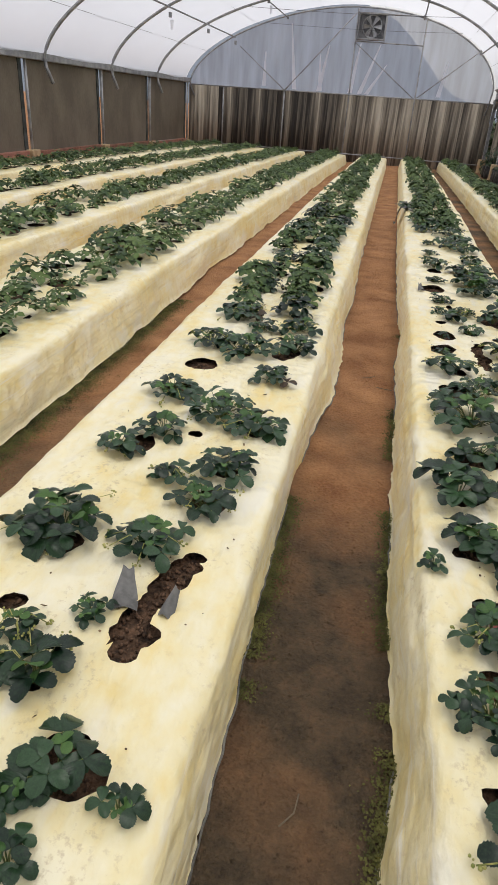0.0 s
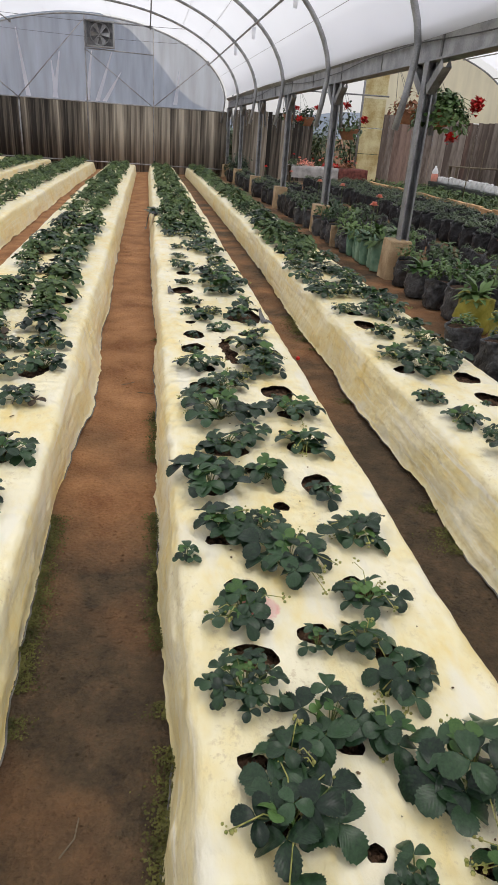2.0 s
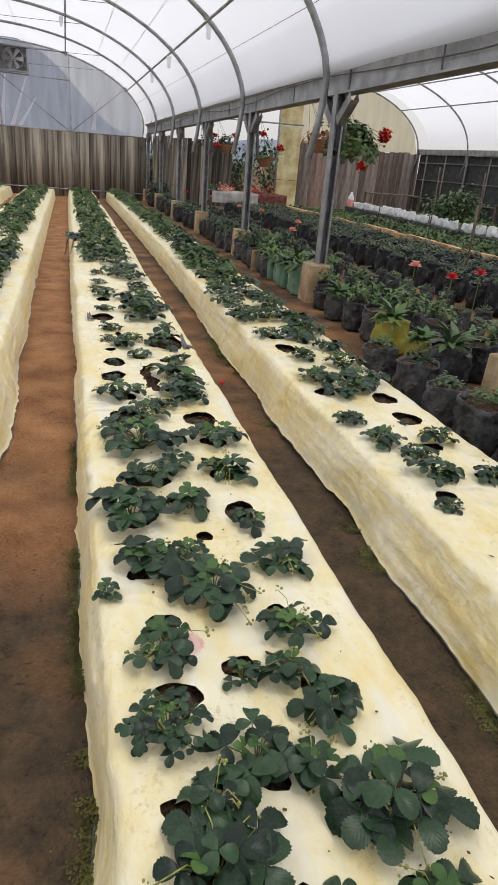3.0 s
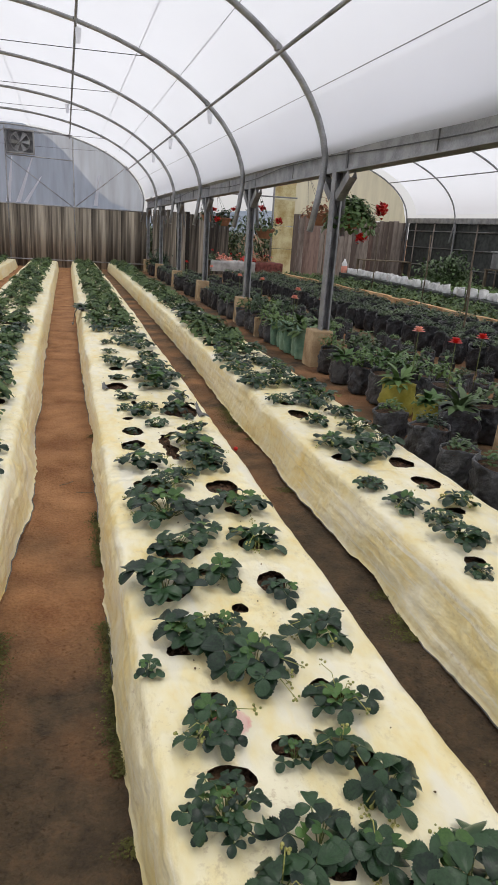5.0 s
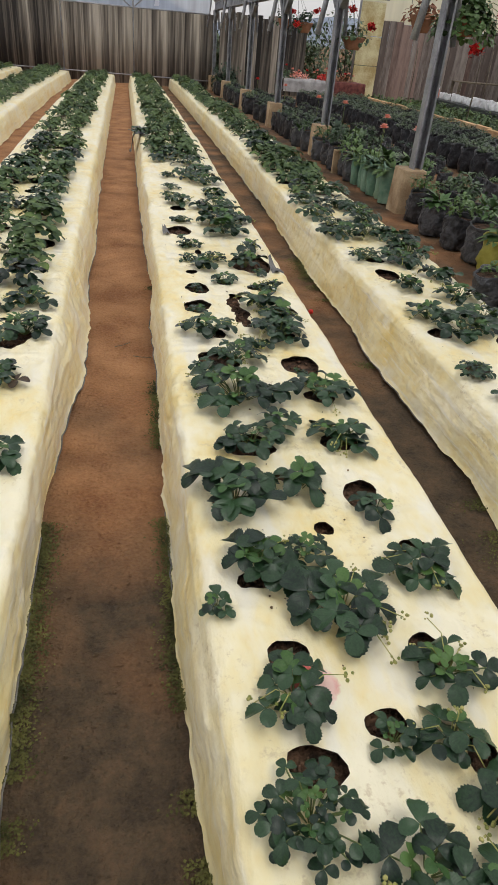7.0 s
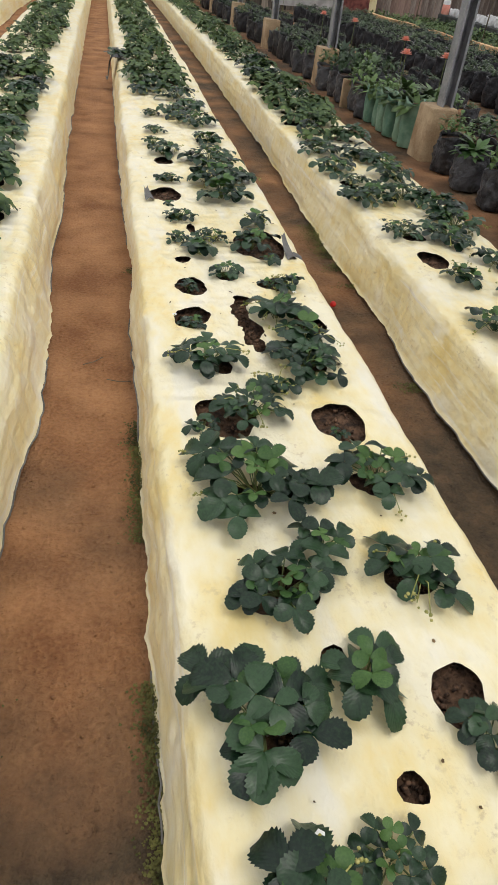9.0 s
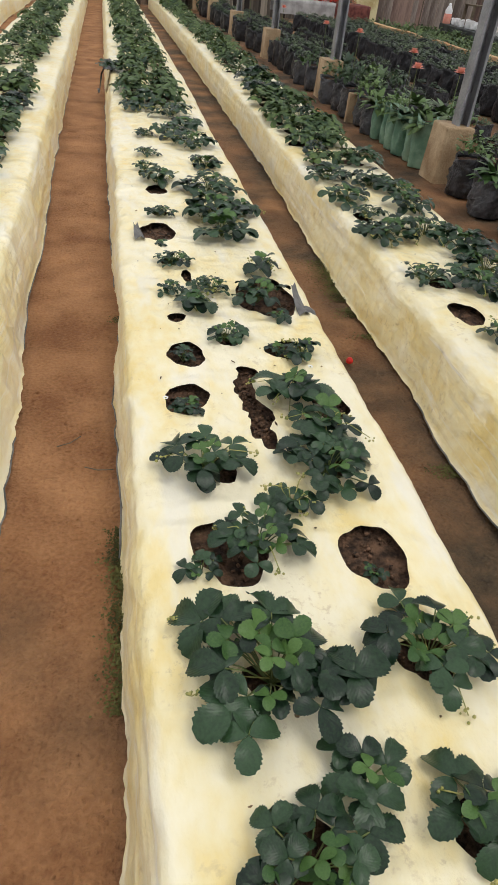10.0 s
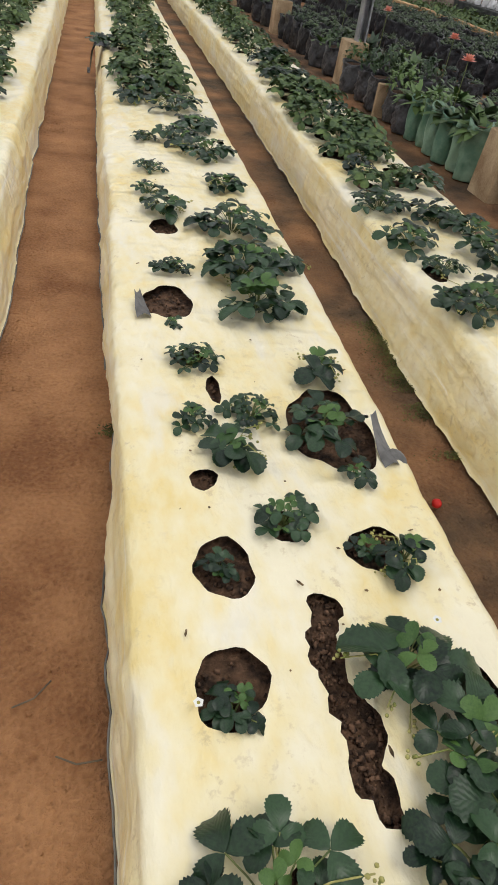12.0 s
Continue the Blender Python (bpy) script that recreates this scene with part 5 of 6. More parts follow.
def low_crop(name, x0, x1, y0, y1, count, z, size, mat, label):
    V, F = [], []
    for _ in range(count):
        x, y = pr.uniform(x0, x1), pr.uniform(y0, y1)
        h = sag(y) + z * (0.6 + 0.5 * n3(x * 2.2, y * 2.2, 5)) * pr.uniform(0.4, 1.1)
        v, f, _u = leaflet(size * pr.uniform(0.7, 1.3), size * 0.6, 2, 0.2, 0.2, 3)
        m = Matrix.Translation((x, y, h)) @ Matrix.Rotation(pr.uniform(0, 6.3), 4, "Z") @ Matrix.Rotation(radians(pr.uniform(-30, 60)), 4, "X")
        F += [tuple(q + len(V) for q in c) for c in f]
        V += [m @ p for p in v]
    return tagged(from_lists(name, V, F, mat), label, "crop", kind="stuff")


low_crop("low_crop", 7.9, 10.4, 8.0, 26.0, 9000, 0.34, 0.12, M_LEAF_FAR, "low dark green crop growing behind the brick edging")
low_crop("low_crop", 11.3, 13.6, 12.0, 24.5, 6000, 0.50, 0.13, M_POT_LEAF_LIGHT, "light green young plants behind the white bags")
bm = bmesh.new()
box(bm, 10.45, 11.2, 9.0, 25.2, -0.25, 0.20, 0.02)
tagged(part("black_tray_bench", bm, M_BLACK), "long low black bench under the white grow bags", "bench")
v, f, sv, sf = bag_lists(pr, 0.13, 0.26)
wb = from_lists("white_grow_bag", v, f, M_BAG_WHITE)
tagged(wb, "small white plastic grow bag standing on the black bench", "grow bag", "white grow bags")
y = 9.3
while y < 25:
    copy_thing(wb, pose(10.72 + pr.uniform(-0.10, 0.10), y, 0.20, pr.uniform(-9, 9), pr.uniform(-9, 9), pr.uniform(0, 360)) @ Matrix.Scale(pr.uniform(0.65, 0.95), 4))
    y += pr.uniform(0.24, 0.42)
bpy.data.objects.remove(wb)


def jug(x, y, z):
    root = empty("plastic_jug", (x, y, z), "translucent white plastic jug with pink liquid on the bench", "jug")
    for name, rows, mat in (("body", [(0.0, .11), (.02, .125), (.24, .125), (.26, .11)], M_CORAL), ("neck", [(.26, .115), (.34, .12), (.42, .075), (.48, .04), (.53, .04), (.53, .0)], M_BAG_WHITE)):
        V, F, n = [], [], 14
        for h, r in rows:
            V += [(r * math.cos(6.2832 * k / n), r * 0.75 * math.sin(6.2832 * k / n), h) for k in range(n)]
        for j in range(len(rows) - 1):
            F += [(j * n + k, j * n + (k + 1) % n, (j + 1) * n + (k + 1) % n, (j + 1) * n + k) for k in range(n)]
        from_lists(name, V, F, mat, root)


jug(10.6, 25.05, 0.20)


def shrub(x, y, z, rad, height, count, leaf, mat, label, name="shrub"):
    root = empty(name, (x, y, z), label, "shrub")
    r = random.Random(int(x * 31 + y * 17))
    for k in range(6):
        a = k * 1.05
        tube("limb", [(0, 0, 0), (rad * 0.3 * math.cos(a), rad * 0.3 * math.sin(a), height * 0.45), (rad * 0.7 * math.cos(a), rad * 0.7 * math.sin(a), height * r.uniform(0.6, 0.85))], [0.03, 0.02, 0.008], M_BLACK, root, 6)
    V, F = [], []
    tufts = [(r.uniform(-1, 1), r.uniform(-1, 1), r.uniform(0.05, 1.0)) for _ in range(44)]
    for k in range(count):
        t = tufts[k % 44]
        p = Vector((t[0] * rad * 0.75, t[1] * rad * 0.75, t[2] * height * (1 - 0.3 * math.hypot(t[0], t[1])))) + Vector((r.gauss(0, .16), r.gauss(0, .16), r.gauss(0, .13))) * rad
        v, f, _u = leaflet(leaf * r.uniform(0.7, 1.4), leaf * 0.6, 2, 0.2, 0.3, 3)
        m = Matrix.Translation(p) @ Matrix.Rotation(r.uniform(0, 6.3), 4, "Z") @ Matrix.Rotation(radians(r.uniform(-50, 40)), 4, "X")
        F += [tuple(q + len(V) for q in c) for c in f]
        V += [m @ q for q in v]
    from_lists("crown", V, F, mat, root)
    return root


shrub(12.7, 21.0, sag(21) + 0.1, 1.1, 1.35, 1500, 0.16, M_POT_LEAF, "broad dark green leafy shrub beside the nursery benches")
shrub(3.3, 26.2, sag(26), 0.55, 1.0, 700, 0.12, M_POT_LEAF, "dark green shrub in the corner by the end wall")
shrub(7.0, 31.5, -0.2, 1.6, 1.9, 3000, 0.20, M_NURSERY, "dark bush outside the open end of the nursery")
shrub(4.8, 33.0, -0.2, 1.5, 2.2, 3000, 0.20, M_NURSERY, "dark bush outside the open end of the nursery")
shrub(10.0, 34.0, -0.2, 2.2, 3.2, 1400, 0.24, M_NURSERY, "dark bush outside the open end of the nursery")


def bench(x, y, w, d, h, label):
    root = empty("wooden_bench", (x, y, sag(y)), label, "bench", "far nursery benches")
    for k in range(4):
        bm = bmesh.new()
        box(bm, -w / 2, w / 2, -d / 2 + d * k / 4, -d / 2 + d * (k + 1) / 4 - 0.015, h - 0.04, h, 0.004)
        part("plank", bm, M_BAMBOO, root)
    for sx in (-1, 1):
        for sy in (-1, 1):
            bm = bmesh.new()
            box(bm, sx * (w / 2 - 0.06) - 0.04, sx * (w / 2 - 0.06) + 0.04, sy * (d / 2 - 0.06) - 0.04, sy * (d / 2 - 0.06) + 0.04, -0.05, h - 0.04, 0.005)
            part("leg", bm, M_BAMBOO, root)


bench(12.6, 25.6, 2.2, 0.7, 0.95, "dark weathered wooden bench by the board wall")
bench(13.7, 18.4, 0.9, 2.6, 0.95, "dark weathered wooden bench under stored things")
root = empty("storage_crate", (13.75, 18.9, sag(18) + 0.95), "grey plastic storage crate on the bench", "crate", "stored crates")
bm = bmesh.new()
box(bm, -0.35, 0.35, -0.7, 0.7, 0.0, 0.5, 0.03)
part("body", bm, M_STEEL_DULL, root)
bm = bmesh.new()
box(bm, -0.38, 0.38, -0.74, 0.74, 0.5, 0.56, 0.015)
part("rim", bm, M_STEEL, root)
root = empty("storage_crate", (13.6, 17.4, sag(18) + 0.95), "pale yellow plastic crate on the bench", "crate", "stored crates")
bm = bmesh.new()
box(bm, -0.25, 0.25, -0.35, 0.35, 0.0, 0.24, 0.02)
part("body", bm, M_BAG_WHITE, root)
bm = bmesh.new()
box(bm, -0.27, 0.27, -0.37, 0.37, 0.24, 0.28, 0.01)
part("rim", bm, M_STEEL, root)

for x, y, h in ((8.9, 16.0, 1.75), (8.8, 13.9, 1.7), (8.6, 11.6, 1.7), (8.9, 19.0, 1.75), (11.3, 23.0, 1.7), (5.9, 9.6, 1.2), (9.0, 23.5, 1.6)):
    tagged(tube("stake", [(x, y, sag(y) - 0.05), (x + 0.03, y, h * 0.5), (x + 0.02, y + 0.03, h)], 0.016, M_BAMBOO, None, 6), "thin upright dark wooden stake among the crops", "stake", "stakes")


# display table with cloths and flowers near the open end
def display_table(x, y):
    z = sag(y)
    root = empty("display_table", (x, y, z), "low trestle table for flowers at the open end", "table")
    bm = bmesh.new()
    box(bm, -1.3, 1.3, -0.5, 0.5, 0.62, 0.66, 0.006)
    part("tabletop", bm, M_BAMBOO, root)
    for sx in (-1.2, 1.2):
        for sy in (-0.42, 0.42):
            bm = bmesh.new()
            box(bm, sx - 0.03, sx + 0.03, sy - 0.03, sy + 0.03, -0.03, 0.62, 0.004)
            part("leg", bm, M_BAMBOO, root)
    for x0, x1, mat, label in ((-1.35, 0.3, M_CLOTH, "greyish cloth draped over the flower table"), (0.32, 1.35, M_CLOTH_RED, "reddish cloth draped over the flower table")):
        v, f = [], []
        for a in range(13):
            for b in range(19):
                px = x0 + (x1 - x0) * a / 12
                t = b / 18 * 2.0 - 1.0
                py = max(-0.53, min(0.53, t * 0.95))
                pz = 0.668 - max(0, abs(t * 0.95) - 0.53) * 0.85 + 0.012 * n3(px * 4, t * 4, 2)
                v.append((x + px, y + py + 0.02 * n3(px * 6, t * 3, 7) * (abs(t) > 0.6), z + pz))
        for a in range(12):
            for b in range(18):
                f.append((a * 19 + b, (a + 1) * 19 + b, (a + 1) * 19 + b + 1, a * 19 + b + 1))
        tagged(from_lists("tablecloth", v, f, mat), label, "tablecloth")


display_table(6.2, 24.2)
for k in range(12):
    x, y = 5.0 + k * 0.21, 24.2 + pr.uniform(-0.3, 0.3)
    root = empty("gerbera", (x, y, sag(24) + 0.66), "coral flower on a thin stem on the table", "flower", "flowers on the table")
    flower(root, 0.02, 0.0, 0.0, pr.uniform(0.15, 0.35), M_CORAL if k % 3 else M_RED, 0.07)


for k, (x, mat, word) in enumerate(((5.4, M_CORAL, "orange"), (6.3, M_RED, "red"), (6.9, M_TERRA, "rusty red"), (5.0, M_POT_LEAF, "green"))):
    V, F = [], []
    r = random.Random(400 + k)
    for _ in range(160):
        d, a = 0.32 * math.sqrt(r.random()), r.uniform(0, 6.3)
        v, f, _u = leaflet(r.uniform(0.07, 0.12), 0.06, 2, 0.2, 0.2, 3)
        m = Matrix.Translation((x + d * math.cos(a), 24.1 + d * math.sin(a), sag(24) + 0.67 + 0.22 * r.random() * (1 - d * 2))) @ Matrix.Rotation(r.uniform(0, 6.3), 4, "Z") @ Matrix.Rotation(radians(r.uniform(-30, 60)), 4, "X")
        F += [tuple(q + len(V) for q in c) for c in f]
        V += [m @ q for q in v]
    tagged(from_lists("flower_heap", V, F, mat), word + " cut flowers heaped on the table", "flowers", "flowers on the table", "stuff")


# ---- hanging baskets ----
def hanging_basket(x, y, z, rad, top, leaves, spill, mats, label, reds):
    root = empty("hanging_basket", (x, y, z), label, "hanging basket", "hanging baskets")
    V, F, n = [], [], 18
    rows = [(0.0, 0.0), (0.0, 0.55), (0.05, 0.72), (0.12, 0.92), (0.15, 1.0), (0.17, 1.04), (0.17, 0.95), (0.13, 0.9), (0.13, 0.0)]
    for h, r in rows:
        V += [(rad * r * math.cos(6.2832 * k / n), rad * r * math.sin(6.2832 * k / n), h) for k in range(n)]
    for j in range(len(rows) - 1):
        F += [(j * n + k, j * n + (k + 1) % n, (j + 1) * n + (k + 1) % n, (j + 1) * n + k) for k in range(n)]
    from_lists("pot", V, F, M_TERRA, root)
    for k in range(3):
        a = k * 2.094 + 0.4
        tube("hanger_wire", [(rad * math.cos(a), rad * math.sin(a), 0.16), (-0.19, 0, top + 0.05 - z)], 0.003, M_WIRE, root, 4)
    r = random.Random(int(x * 100 + y))
    V, F, UV = [], [], []
    for k in range(leaves):
        a, d = r.uniform(0, 6.3), spill * math.sqrt(r.random())
        h = 0.16 + 0.22 * (1 - (d / spill) ** 2) * r.uniform(0.2, 1.1) - max(0, d - rad) * r.uniform(0.2, 1.5)
        v, f, uv = leaflet(0.066 * r.uniform(0.7, 1.2), 0.062, 4, 0.2, 0.25, 3)
        m = Matrix.Translation((d * math.cos(a), d * math.sin(a), h)) @ Matrix.Rotation(a - 1.57, 4, "Z") @ Matrix.Rotation(radians(r.uniform(-70, 30)), 4, "X")
        F += [tuple(q + len(V) for q in c) for c in f]
        V += [m @ p for p in v]
        UV += uv
    from_lists("foliage", V, F, mats, root, True, "", UV)
    for fx, fy, fz in reds:
        tube("flower_stem", [(0, 0, 0.15), (fx * 0.6, fy * 0.6, fz * 0.6 + 0.15), (fx, fy, fz)], 0.004, M_STALK, root, 5)
        V, F = [], []
        for k in range(60):
            p = Vector((fx + r.gauss(0, .026), fy + r.gauss(0, .026), fz + r.gauss(0, .02)))
            v, f, uv = leaflet(0.055, 0.05, 2, 0.3, 0.2, 3)
            m = Matrix.Translation(p) @ Matrix.Rotation(r.uniform(0, 6.3), 4, "Z") @ Matrix.Rotation(radians(r.uniform(-20, 80)), 4, "X")
            F += [tuple(q + len(V) for q in c) for c in f]
            V += [m @ q for q in v]
        from_lists("flower_head", V, F, M_RED, root, True, "bright red flower head")


hanging_basket(3.36, 8.62, 1.70, 0.16, 2.34, 620, 0.31, M_POT_LEAF_LIGHT, "hanging pot of trailing green geranium with red flowers", [(0.32, -0.2, 0.25), (0.03, -0.3, -0.12), (0.36, -0.1, 0.20)])
hanging_basket(3.36, 9.75, 1.72, 0.15, 2.33, 60, 0.22, M_TERRA, "hanging clay pot with a sparse reddish plant", [])
hanging_basket(3.36, 12.3, 1.47, 0.17, 2.30, 90, 0.24, M_POT_LEAF, "hanging clay bowl with an upright green plant", [(0.22, -0.1, 0.3), (-0.05, 0.05, 0.5)])
hanging_basket(3.36, 15.5, 1.65, 0.15, 2.27, 110, 0.26, M_POT_LEAF, "hanging clay pot with green leaves and a red flower", [(-0.2, -0.2, 0.12), (0.2, 0, 0.35)])
hanging_basket(3.36, 17.4, 1.72, 0.15, 2.25, 80, 0.24, M_POT_LEAF, "hanging clay pot with green leaves", [(0.15, -0.1, 0.3)])

# square concrete pot and slab beside the footings
root = empty("square_pot", (3.27, 8.05, sag(8)), "small square tan concrete pot beside the footing", "pot")
bm = bmesh.new()
box(bm, -0.11, 0.11, -0.11, 0.11, -0.02, 0.27, 0.012)
part("body", bm, M_CONCRETE, root)
bm = bmesh.new()
box(bm, -0.09, 0.09, -0.09, 0.09, 0.268, 0.275)
part("soil", bm, M_SOIL, root)
bm = bmesh.new()
box(bm, -0.10, 0.10, -0.03, 0.03, -0.02, 0.30, 0.012)
tagged(part("concrete_slab", bm, M_CONCRETE), "upright tan concrete slab among the grow bags", "slab").location = (2.92, 10.75, sag(10.7))
bm = bmesh.new()
box(bm, -0.16, 0.16, -0.12, 0.12, -0.03, 0.22, 0.03)
tagged(part("white_tub", bm, M_BAG_WHITE), "small white plastic tub by the end wall", "tub").location = (2.25, 26.4, sag(26))


# ---- torn film flaps, fallen fruit, blossoms ----
def flap(x, y, z, length, width, turn, tilt, curl=0.5):
    V, F = [], []
    for j in range(7):
        for k in range(5):
            s, q = j / 6, k / 4 - 0.5
            w = width * (1 - 0.5 * s) * (1 + 0.15 * math.sin(5 * s))
            ang = curl * s
            V.append((q * w, s * length * math.cos(ang), s * length * math.sin(ang) + 0.01 * math.cos(q * 5 + s * 3)))
    for j in range(6):
        for k in range(4):
            F.append((j * 5 + k, j * 5 + k + 1, (j + 1) * 5 + k + 1, (j + 1) * 5 + k))
    ob = from_lists("film_flap", V, F, M_RAG)
    ob.matrix_basis = pose(x, y, z, tilt, 0, turn)
    return tagged(ob, "torn grey flap of mulch film folded back at a hole", "film flap", "torn film flaps")


flap(-0.695, 2.03, 0.318, 0.14, 0.07, 15, 4, 0.15)
flap(-0.585, 2.03, 0.318, 0.09, 0.04, -12, 6, 0.3)
flap(0.20, 5.92, 0.325, 0.14, 0.05, 8, 4, 0.1)
flap(0.835, 5.14, 0.32, 0.17, 0.05, 10, 4, 0.3)
flap(0.85, 5.20, 0.318, 0.10, 0.07, 190, -4, -0.5)


def berry(x, y, z):
    root = empty("strawberry", (x, y, z), "ripe red strawberry lying on the path", "strawberry")
    bm = bmesh.new()
    bmesh.ops.create_uvsphere(bm, u_segments=12, v_segments=8, radius=0.017)
    for q in bm.verts:
        q.co.z *= 1.25
        if q.co.z < 0:
            q.co.x *= 1 + q.co.z * 22
            q.co.y *= 1 + q.co.z * 22
    bmesh.ops.rotate(bm, verts=bm.verts, matrix=Matrix.Rotation(1.3, 3, "X"))
    part("fruit", bm, M_RED, root, smooth=True)


berry(1.13, 5.27, 0.014)


def blossom(x, y, z):
    root = empty("strawberry_blossom", (x, y, z), "small white strawberry blossom with a yellow middle", "blossom", "strawberry blossoms")
    for k in range(5):
        v, f, uv = leaflet(0.010, 0.010, 3, 0.1, -0.1, 3)
        ob = from_lists("petal", v, f, M_PETAL, root)
        ob.rotation_euler = (0.2, 0, k * 1.2566)
    bm = bmesh.new()
    bmesh.ops.create_icosphere(bm, subdivisions=1, radius=0.004)
    part("centre", bm, M_BAG_YELLOW, root)


for x, y in ((0.21, 4.51), (0.70, 4.60), (0.26, 2.98), (0.29, 2.68)):
    blossom(x, y, 0.40 if x > 0.5 else 0.35)

# dark plastic rag crumpled on the bed edge
V, F = [], []
for j in range(15):
    for k in range(13):
        px, py = -0.03 + 0.20 * j / 14, 10.72 + 0.30 * k / 12
        edge = min(1, max(0, (px + 0.01) / 0.07))
        V.append((px + 0.03 * n3(px * 14, py * 9, 6), py + 0.03 * n3(px * 9, py * 12, 2), sag(py) + 0.10 + 0.24 * edge + 0.06 * abs(n3(px * 16, py * 13, 1))))
for j in range(14):
    for k in range(12):
        F.append((j * 13 + k, (j + 1) * 13 + k, (j + 1) * 13 + k + 1, j * 13 + k + 1))
tagged(from_lists("plastic_rag", V, F, M_BAG), "crumpled black plastic rag on the edge of the bed", "rag")
strawberry(5, 0.12, 10.95, 0.15, "M", 991)

# twigs on the path
for x, y, a in ((-0.16, 4.72, 0.3), (-0.06, 4.60, -0.5), (-0.20, 1.75, 0.9), (0.24, 2.86, 2.2)):
    z = 0.004 if x < 0.1 else BED_H + 0.03
    tagged(tube("twig", [(x, y, z), (x + 0.05 * math.cos(a), y + 0.05 * math.sin(a), z + 0.004), (x + 0.10 * math.cos(a + 0.3), y + 0.10 * math.sin(a + 0.3), z)], 0.0022, M_BAMBOO, None, 5), "thin dry twig lying flat", "twig", "twigs")

# cable slung along the gutter
tagged(tube("gutter_cable", [(GX - 0.115, y, gutter_z(y) + 0.13 + 0.05 * math.sin(y * 0.83) + 0.02 * n3(y, 1, 1)) for y in np.arange(-6, 27, 0.4)], 0.007, M_WIRE, None, 5), "dark cable slung along the gutter beam", "cable")

# plastic remnants hanging in the arches and streaked strips on the end film
for x, y, z in ((0.19, 12.3, 4.36), (0.05, 19.8, 4.40), (2.2, 16.1, 3.40), (2.3, 19.9, 3.42), (2.28, 12.3, 3.45), (-4.5, 23.6, 4.15), (-6.4, 19.8, 3.3)):
    V, F = [], []
    for j in range(6):
        for k in range(4):
            V.append((x + (k / 3 - 0.5) * 0.10 * (1 - 0.4 * j / 5), y + 0.03 * n3(j * 0.7, k, x), z - 0.22 * j / 5 + 0.02 * n3(k, j, y)))
    for j in range(5):
        for k in range(3):
            F.append((j * 4 + k, j * 4 + k + 1, (j + 1) * 4 + k + 1, (j + 1) * 4 + k))
    tagged(from_lists("plastic_scrap", V, F, M_ROOF), "scrap of milky plastic tied to a roof clamp", "plastic scrap", "plastic scraps")
for x0, x1, z0, z1 in ((-4.42, -4.15, 4.1, 2.05), (-3.3, -3.2, 3.2, 2.05), (-3.0, -3.25, 3.5, 2.05), (-5.3, -5.3, 3.2, 2.1), (-1.9, -2.1, 3.6, 2.05), (-1.2, -1.75, 3.6, 2.05), (1.2, 1.05, 3.2, 2.1), (-0.9, -1.5, 3.0, 2.05)):
    V, F = [], []
    for j in range(8):
        s = j / 7
        for k in range(3):
            V.append((x0 + (x1 - x0) * s + (k - 1) * (0.02 + 0.06 * s), WALL_Y - 0.015 + 0.012 * n3(j, k, x0), z0 + (z1 - z0) * s))
    for j in range(7):
        for k in range(2):
            F.append((j * 3 + k, j * 3 + k + 1, (j + 1) * 3 + k + 1, (j + 1) * 3 + k))
    tagged(from_lists("film_fold", V, F, M_ROOF), "white fold of loose plastic on the end film", "film fold", "film folds", "structure")

# hills beyond the end of the house
v, f = [], []
for j in range(2):
    for k in range(61):
        x = -260 + 400 * k / 60
        h = 2 + 40 / (1 + math.exp((x - 6) / 9)) + 4 * n3(x * 0.03, 2, 1) + 1.6 * n3(x * 0.16, 5, 1) + 9 / (1 + math.exp(-(x - 60) / 12))
        v.append((x, 250 + 60 * j, -5 if j == 0 else h))
for k in range(60):
    f.append((k, k + 1, 61 + k + 1, 61 + k))
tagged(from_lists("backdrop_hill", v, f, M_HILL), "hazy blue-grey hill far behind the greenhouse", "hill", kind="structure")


# ---- moss and pebbles on the paths ----
def moss():
    r = random.Random(77)
    V, F = [], []
    strips = [(4, -1, 0.032, -0.4, 3.2, 20000), (5, 1, 0.026, -0.4, 6.5, 26000), (3, -1, 0.055, 1.2, 6.0, 26000), (6, 1, 0.035, 1.0, 8.0, 15000), (4, 1, 0.03, 1.0, 6.0, 2000), (5, -1, 0.03, 2.0, 6.0, 2000), (6, -1, 0.20, 3.5, 16.0, 16000), (6, 1, 0.06, 2.0, 6.5, 9000)]
    for i, s, w, ya, yb, count in strips:
        for _ in range(count):
            y = r.uniform(ya, yb)
            if i != 3 and n3(y * 0.9, i * 5, 3) + 0.35 * n3(y * 5, i, 1) < 0.02 + 0.04 * (y - 2):
                continue
            edge = BEDS[i][0 if s > 0 else 1] + bed_shift(i, y) - s * film_hem(i, y, s)
            x = edge - s * (w * abs(r.gauss(0, 1)) - 0.006)
            k = r.uniform(0.0018, 0.0050)
            a = r.uniform(0, 6.3)
            z = sag(y) + r.uniform(0.0, 0.014) + 0.018 * n3(x * 1.3, y * 0.9, 0) + 0.010 * n3(x * 6, y * 5, 3) - 0.006
            b = len(V)
            for q in range(4):
                t = a + q * 1.571
                V.append((x + k * math.cos(t), y + k * math.sin(t), z + r.uniform(0, 0.006)))
            F.append((b, b + 1, b + 2, b + 3))
    tagged(from_lists("moss", V, F, M_MOSS, None, False), "patches of low green moss along the film edges", "moss", kind="stuff")


moss()


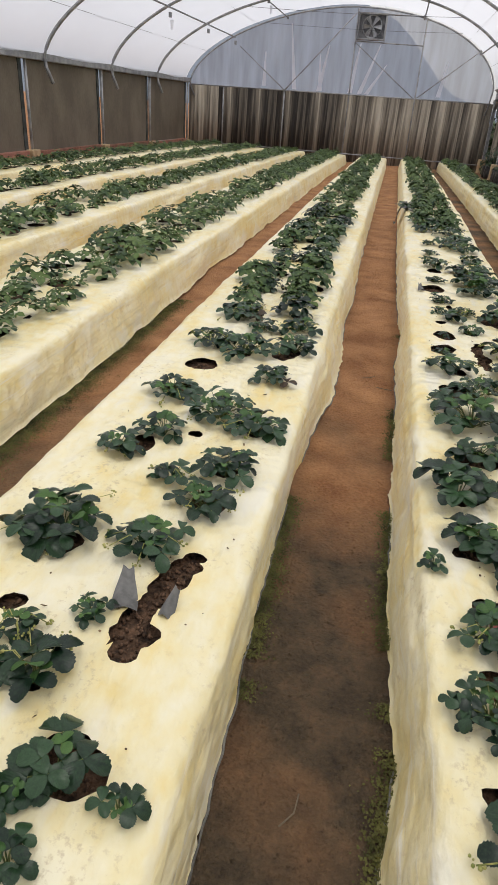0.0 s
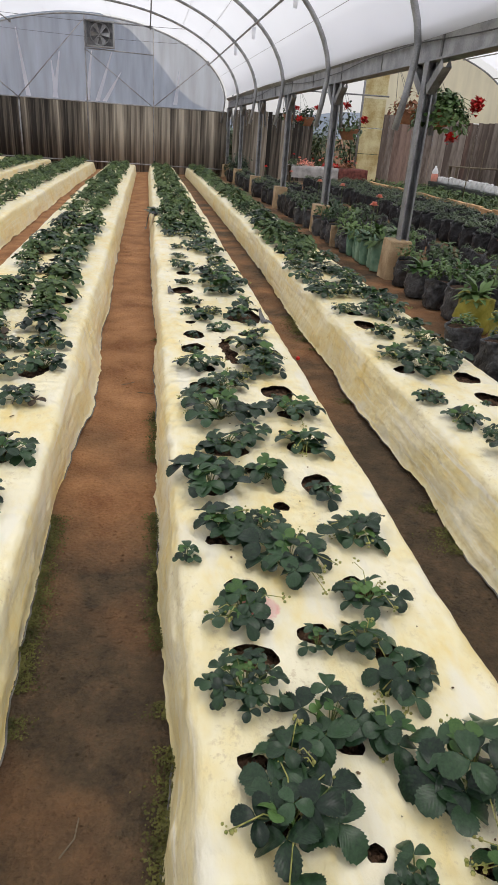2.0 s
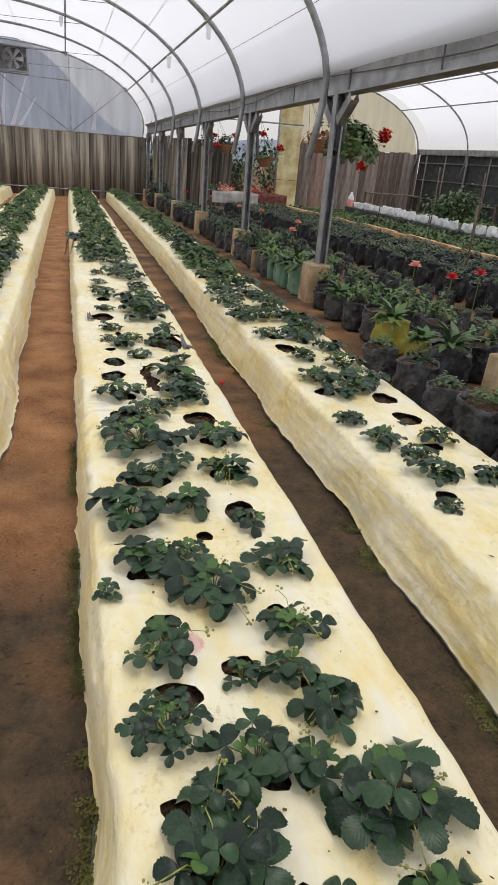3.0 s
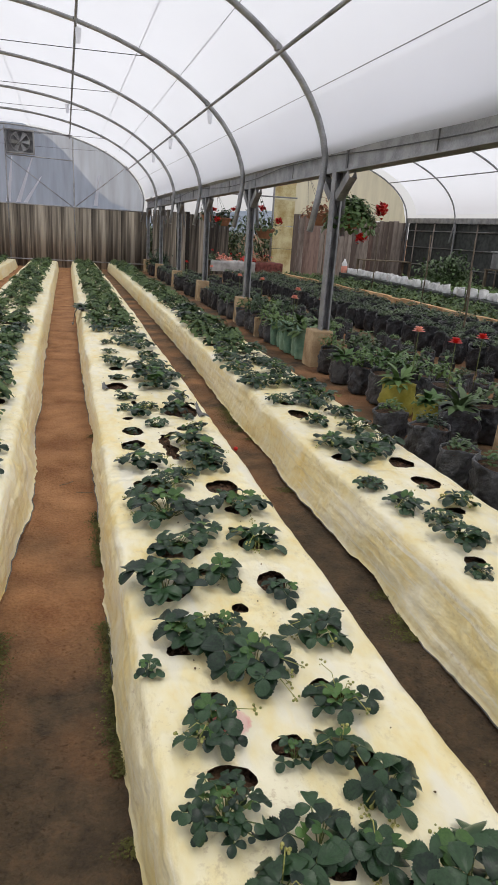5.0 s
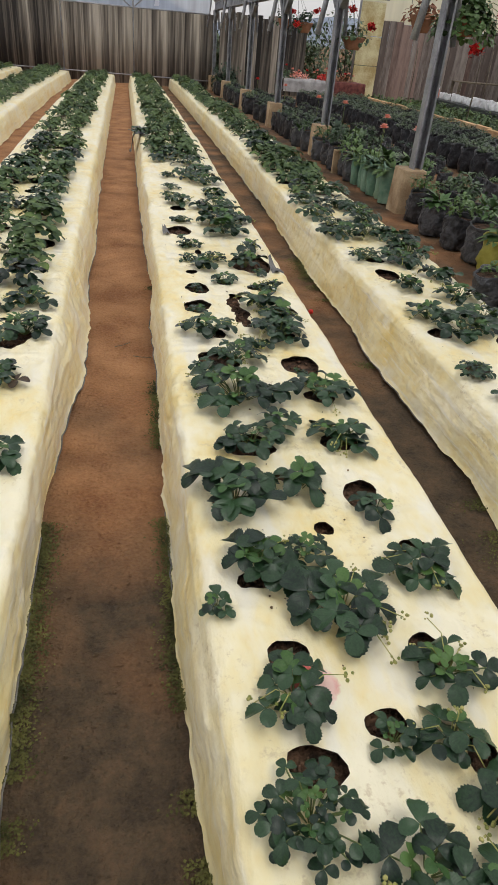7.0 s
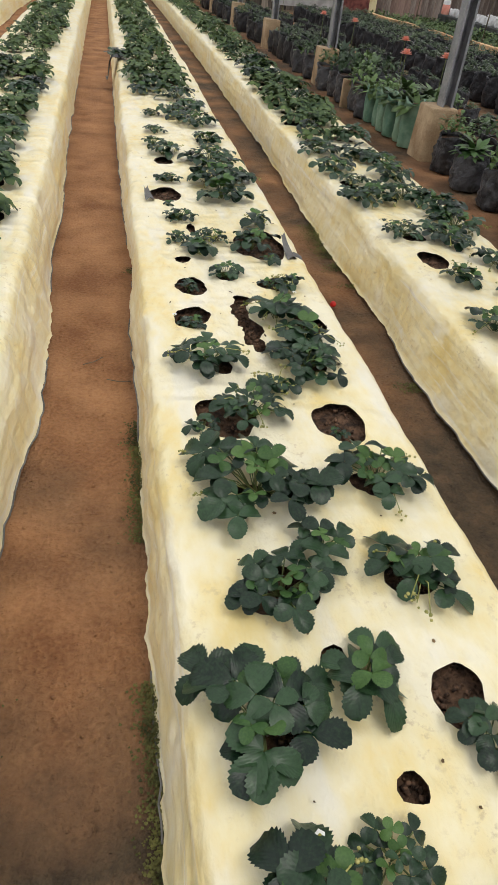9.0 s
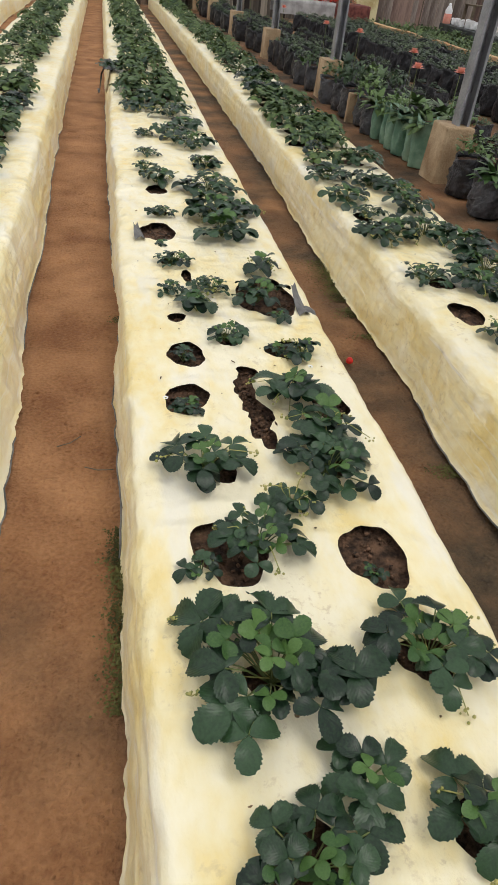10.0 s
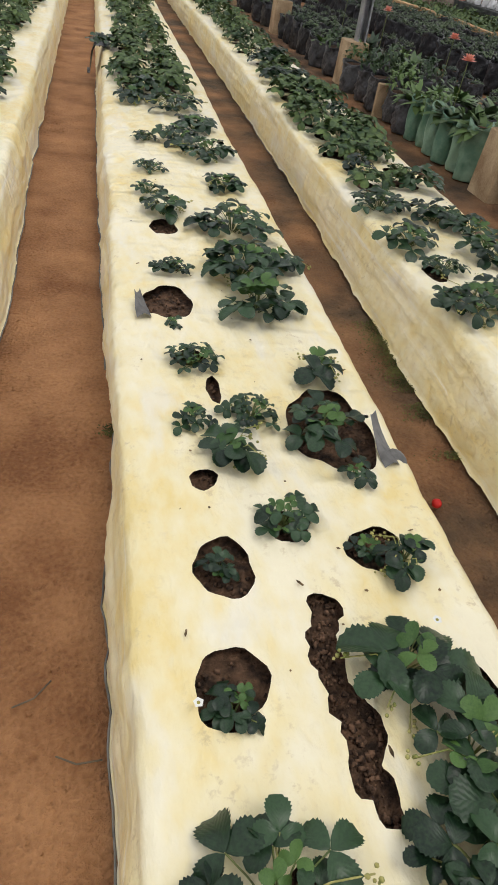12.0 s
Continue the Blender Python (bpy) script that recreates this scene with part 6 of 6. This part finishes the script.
def pebbles():
    r = random.Random(78)
    V, F = [], []
    lanes = [(-0.40, 0.04, 0.8, 10, 8000), (0.98, 1.36, 1.0, 9, 5000), (-1.80, -1.50, 1.5, 7, 200), (2.45, 2.9, 4, 14, 200)]
    bm = bmesh.new()
    bmesh.ops.create_icosphere(bm, subdivisions=1, radius=1)
    bm.verts.ensure_lookup_table()
    base, faces = [q.co.copy() for q in bm.verts], [tuple(q.index for q in g.verts) for g in bm.faces]
    bm.free()
    for x0, x1, ya, yb, count in lanes:
        for _ in range(count):
            x, y = r.uniform(x0, x1), ya + (yb - ya) * r.random() ** 1.3
            s = min(0.008, 0.0015 * math.exp(abs(r.gauss(0, 0.7))))
            b = len(V)
            k = Vector((r.uniform(.7, 1.3), r.uniform(.7, 1.3), r.uniform(.4, .8))) * s
            jag = [r.uniform(0.65, 1.3) for _ in base]
            V += [(x + q.x * k.x * j, y + q.y * k.y * j, sag(y) + 0.018 * n3(x * 1.3, y * 0.9, 0) + 0.010 * n3(x * 6, y * 5, 3) - 0.005 + q.z * k.z * j) for q, j in zip(base, jag)]
            F += [tuple(i + b for i in g) for g in faces]
    tagged(from_lists("pebbles", V, F, M_CLAY, None, False), "small stones and clods scattered on the clay paths", "pebbles", kind="stuff")


pebbles()


def soil_crumbs():
    """Clods and bark bits lying in the planting holes nearest the walk."""
    r = random.Random(79)
    V, F = [], []
    cube = [(a, b, c) for a in (-1, 1) for b in (-1, 1) for c in (-1, 1)]
    sides = [(0, 1, 3, 2), (4, 6, 7, 5), (0, 4, 5, 1), (2, 3, 7, 6), (0, 2, 6, 4), (1, 5, 7, 3)]
    for i, clist in cuts.items():
        for cx, cy, rx, ry, ph, sq in [(*c, 0, 0) for c in clist] + slots[i]:
            for _ in range(int(26 * (rx * ry / 0.0036) ** 0.5)):
                a, d = r.uniform(0, 6.3), math.sqrt(r.random()) * 0.95
                x, y = cx + rx * d * math.cos(a), cy + ry * d * math.sin(a)
                s = r.uniform(0.0022, 0.0065)
                m = Matrix.Translation((x, y, bed_top(i, x, y) - 0.027 + s * 0.3)) @ Euler((r.uniform(0, 3), r.uniform(0, 3), r.uniform(0, 3))).to_matrix().to_4x4() @ Matrix.Diagonal((s, s * r.uniform(0.5, 1), s * r.uniform(0.4, 0.9), 1))
                b = len(V)
                V += [m @ Vector(q) for q in cube]
                F += [tuple(q + b for q in g) for g in sides]
    tagged(from_lists("soil_crumbs", V, F, material("soil_crumb", (0.03, 0.017, 0.010), (0.20, 0.112, 0.065), 0.95, 60, 200)), "dark soil crumbs in the planting holes", "soil", kind="stuff")


soil_crumbs()


def leaf_litter():
    """Dry flakes and bits of stalk lying on the film of the three beds beside the walk."""
    r = random.Random(80)
    V, F = [], []
    for i, count in ((4, 70), (5, 120), (6, 60)):
        xl, xr = BEDS[i]
        for _ in range(count):
            x, y = r.uniform(xl + 0.12, xr - 0.12), 1.2 + 6.5 * r.random() ** 1.3
            k, a, b = r.uniform(0.0015, 0.0045), r.uniform(0, 6.3), len(V)
            long = r.choice((1.0, 1.4, 3.5))
            z = bed_top(i, x, y) + 0.006
            for q in range(5):
                t = a + q * 1.2566
                dx, dy = k * long * math.cos(t - a), k * math.sin(t - a)
                V.append((x + dx * math.cos(a) - dy * math.sin(a), y + dx * math.sin(a) + dy * math.cos(a), z + r.uniform(0, 0.003)))
            V.append((x, y, z + 0.004))
            F += [(b + q, b + (q + 1) % 5, b + 5) for q in range(5)]
    tagged(from_lists("leaf_litter", V, F, material("dry_leaf_bits", (0.07, 0.045, 0.02), (0.26, 0.17, 0.08), 0.9, 20, 80), None, False), "dry brown leaf bits scattered on the film", "leaf litter", kind="stuff")


leaf_litter()
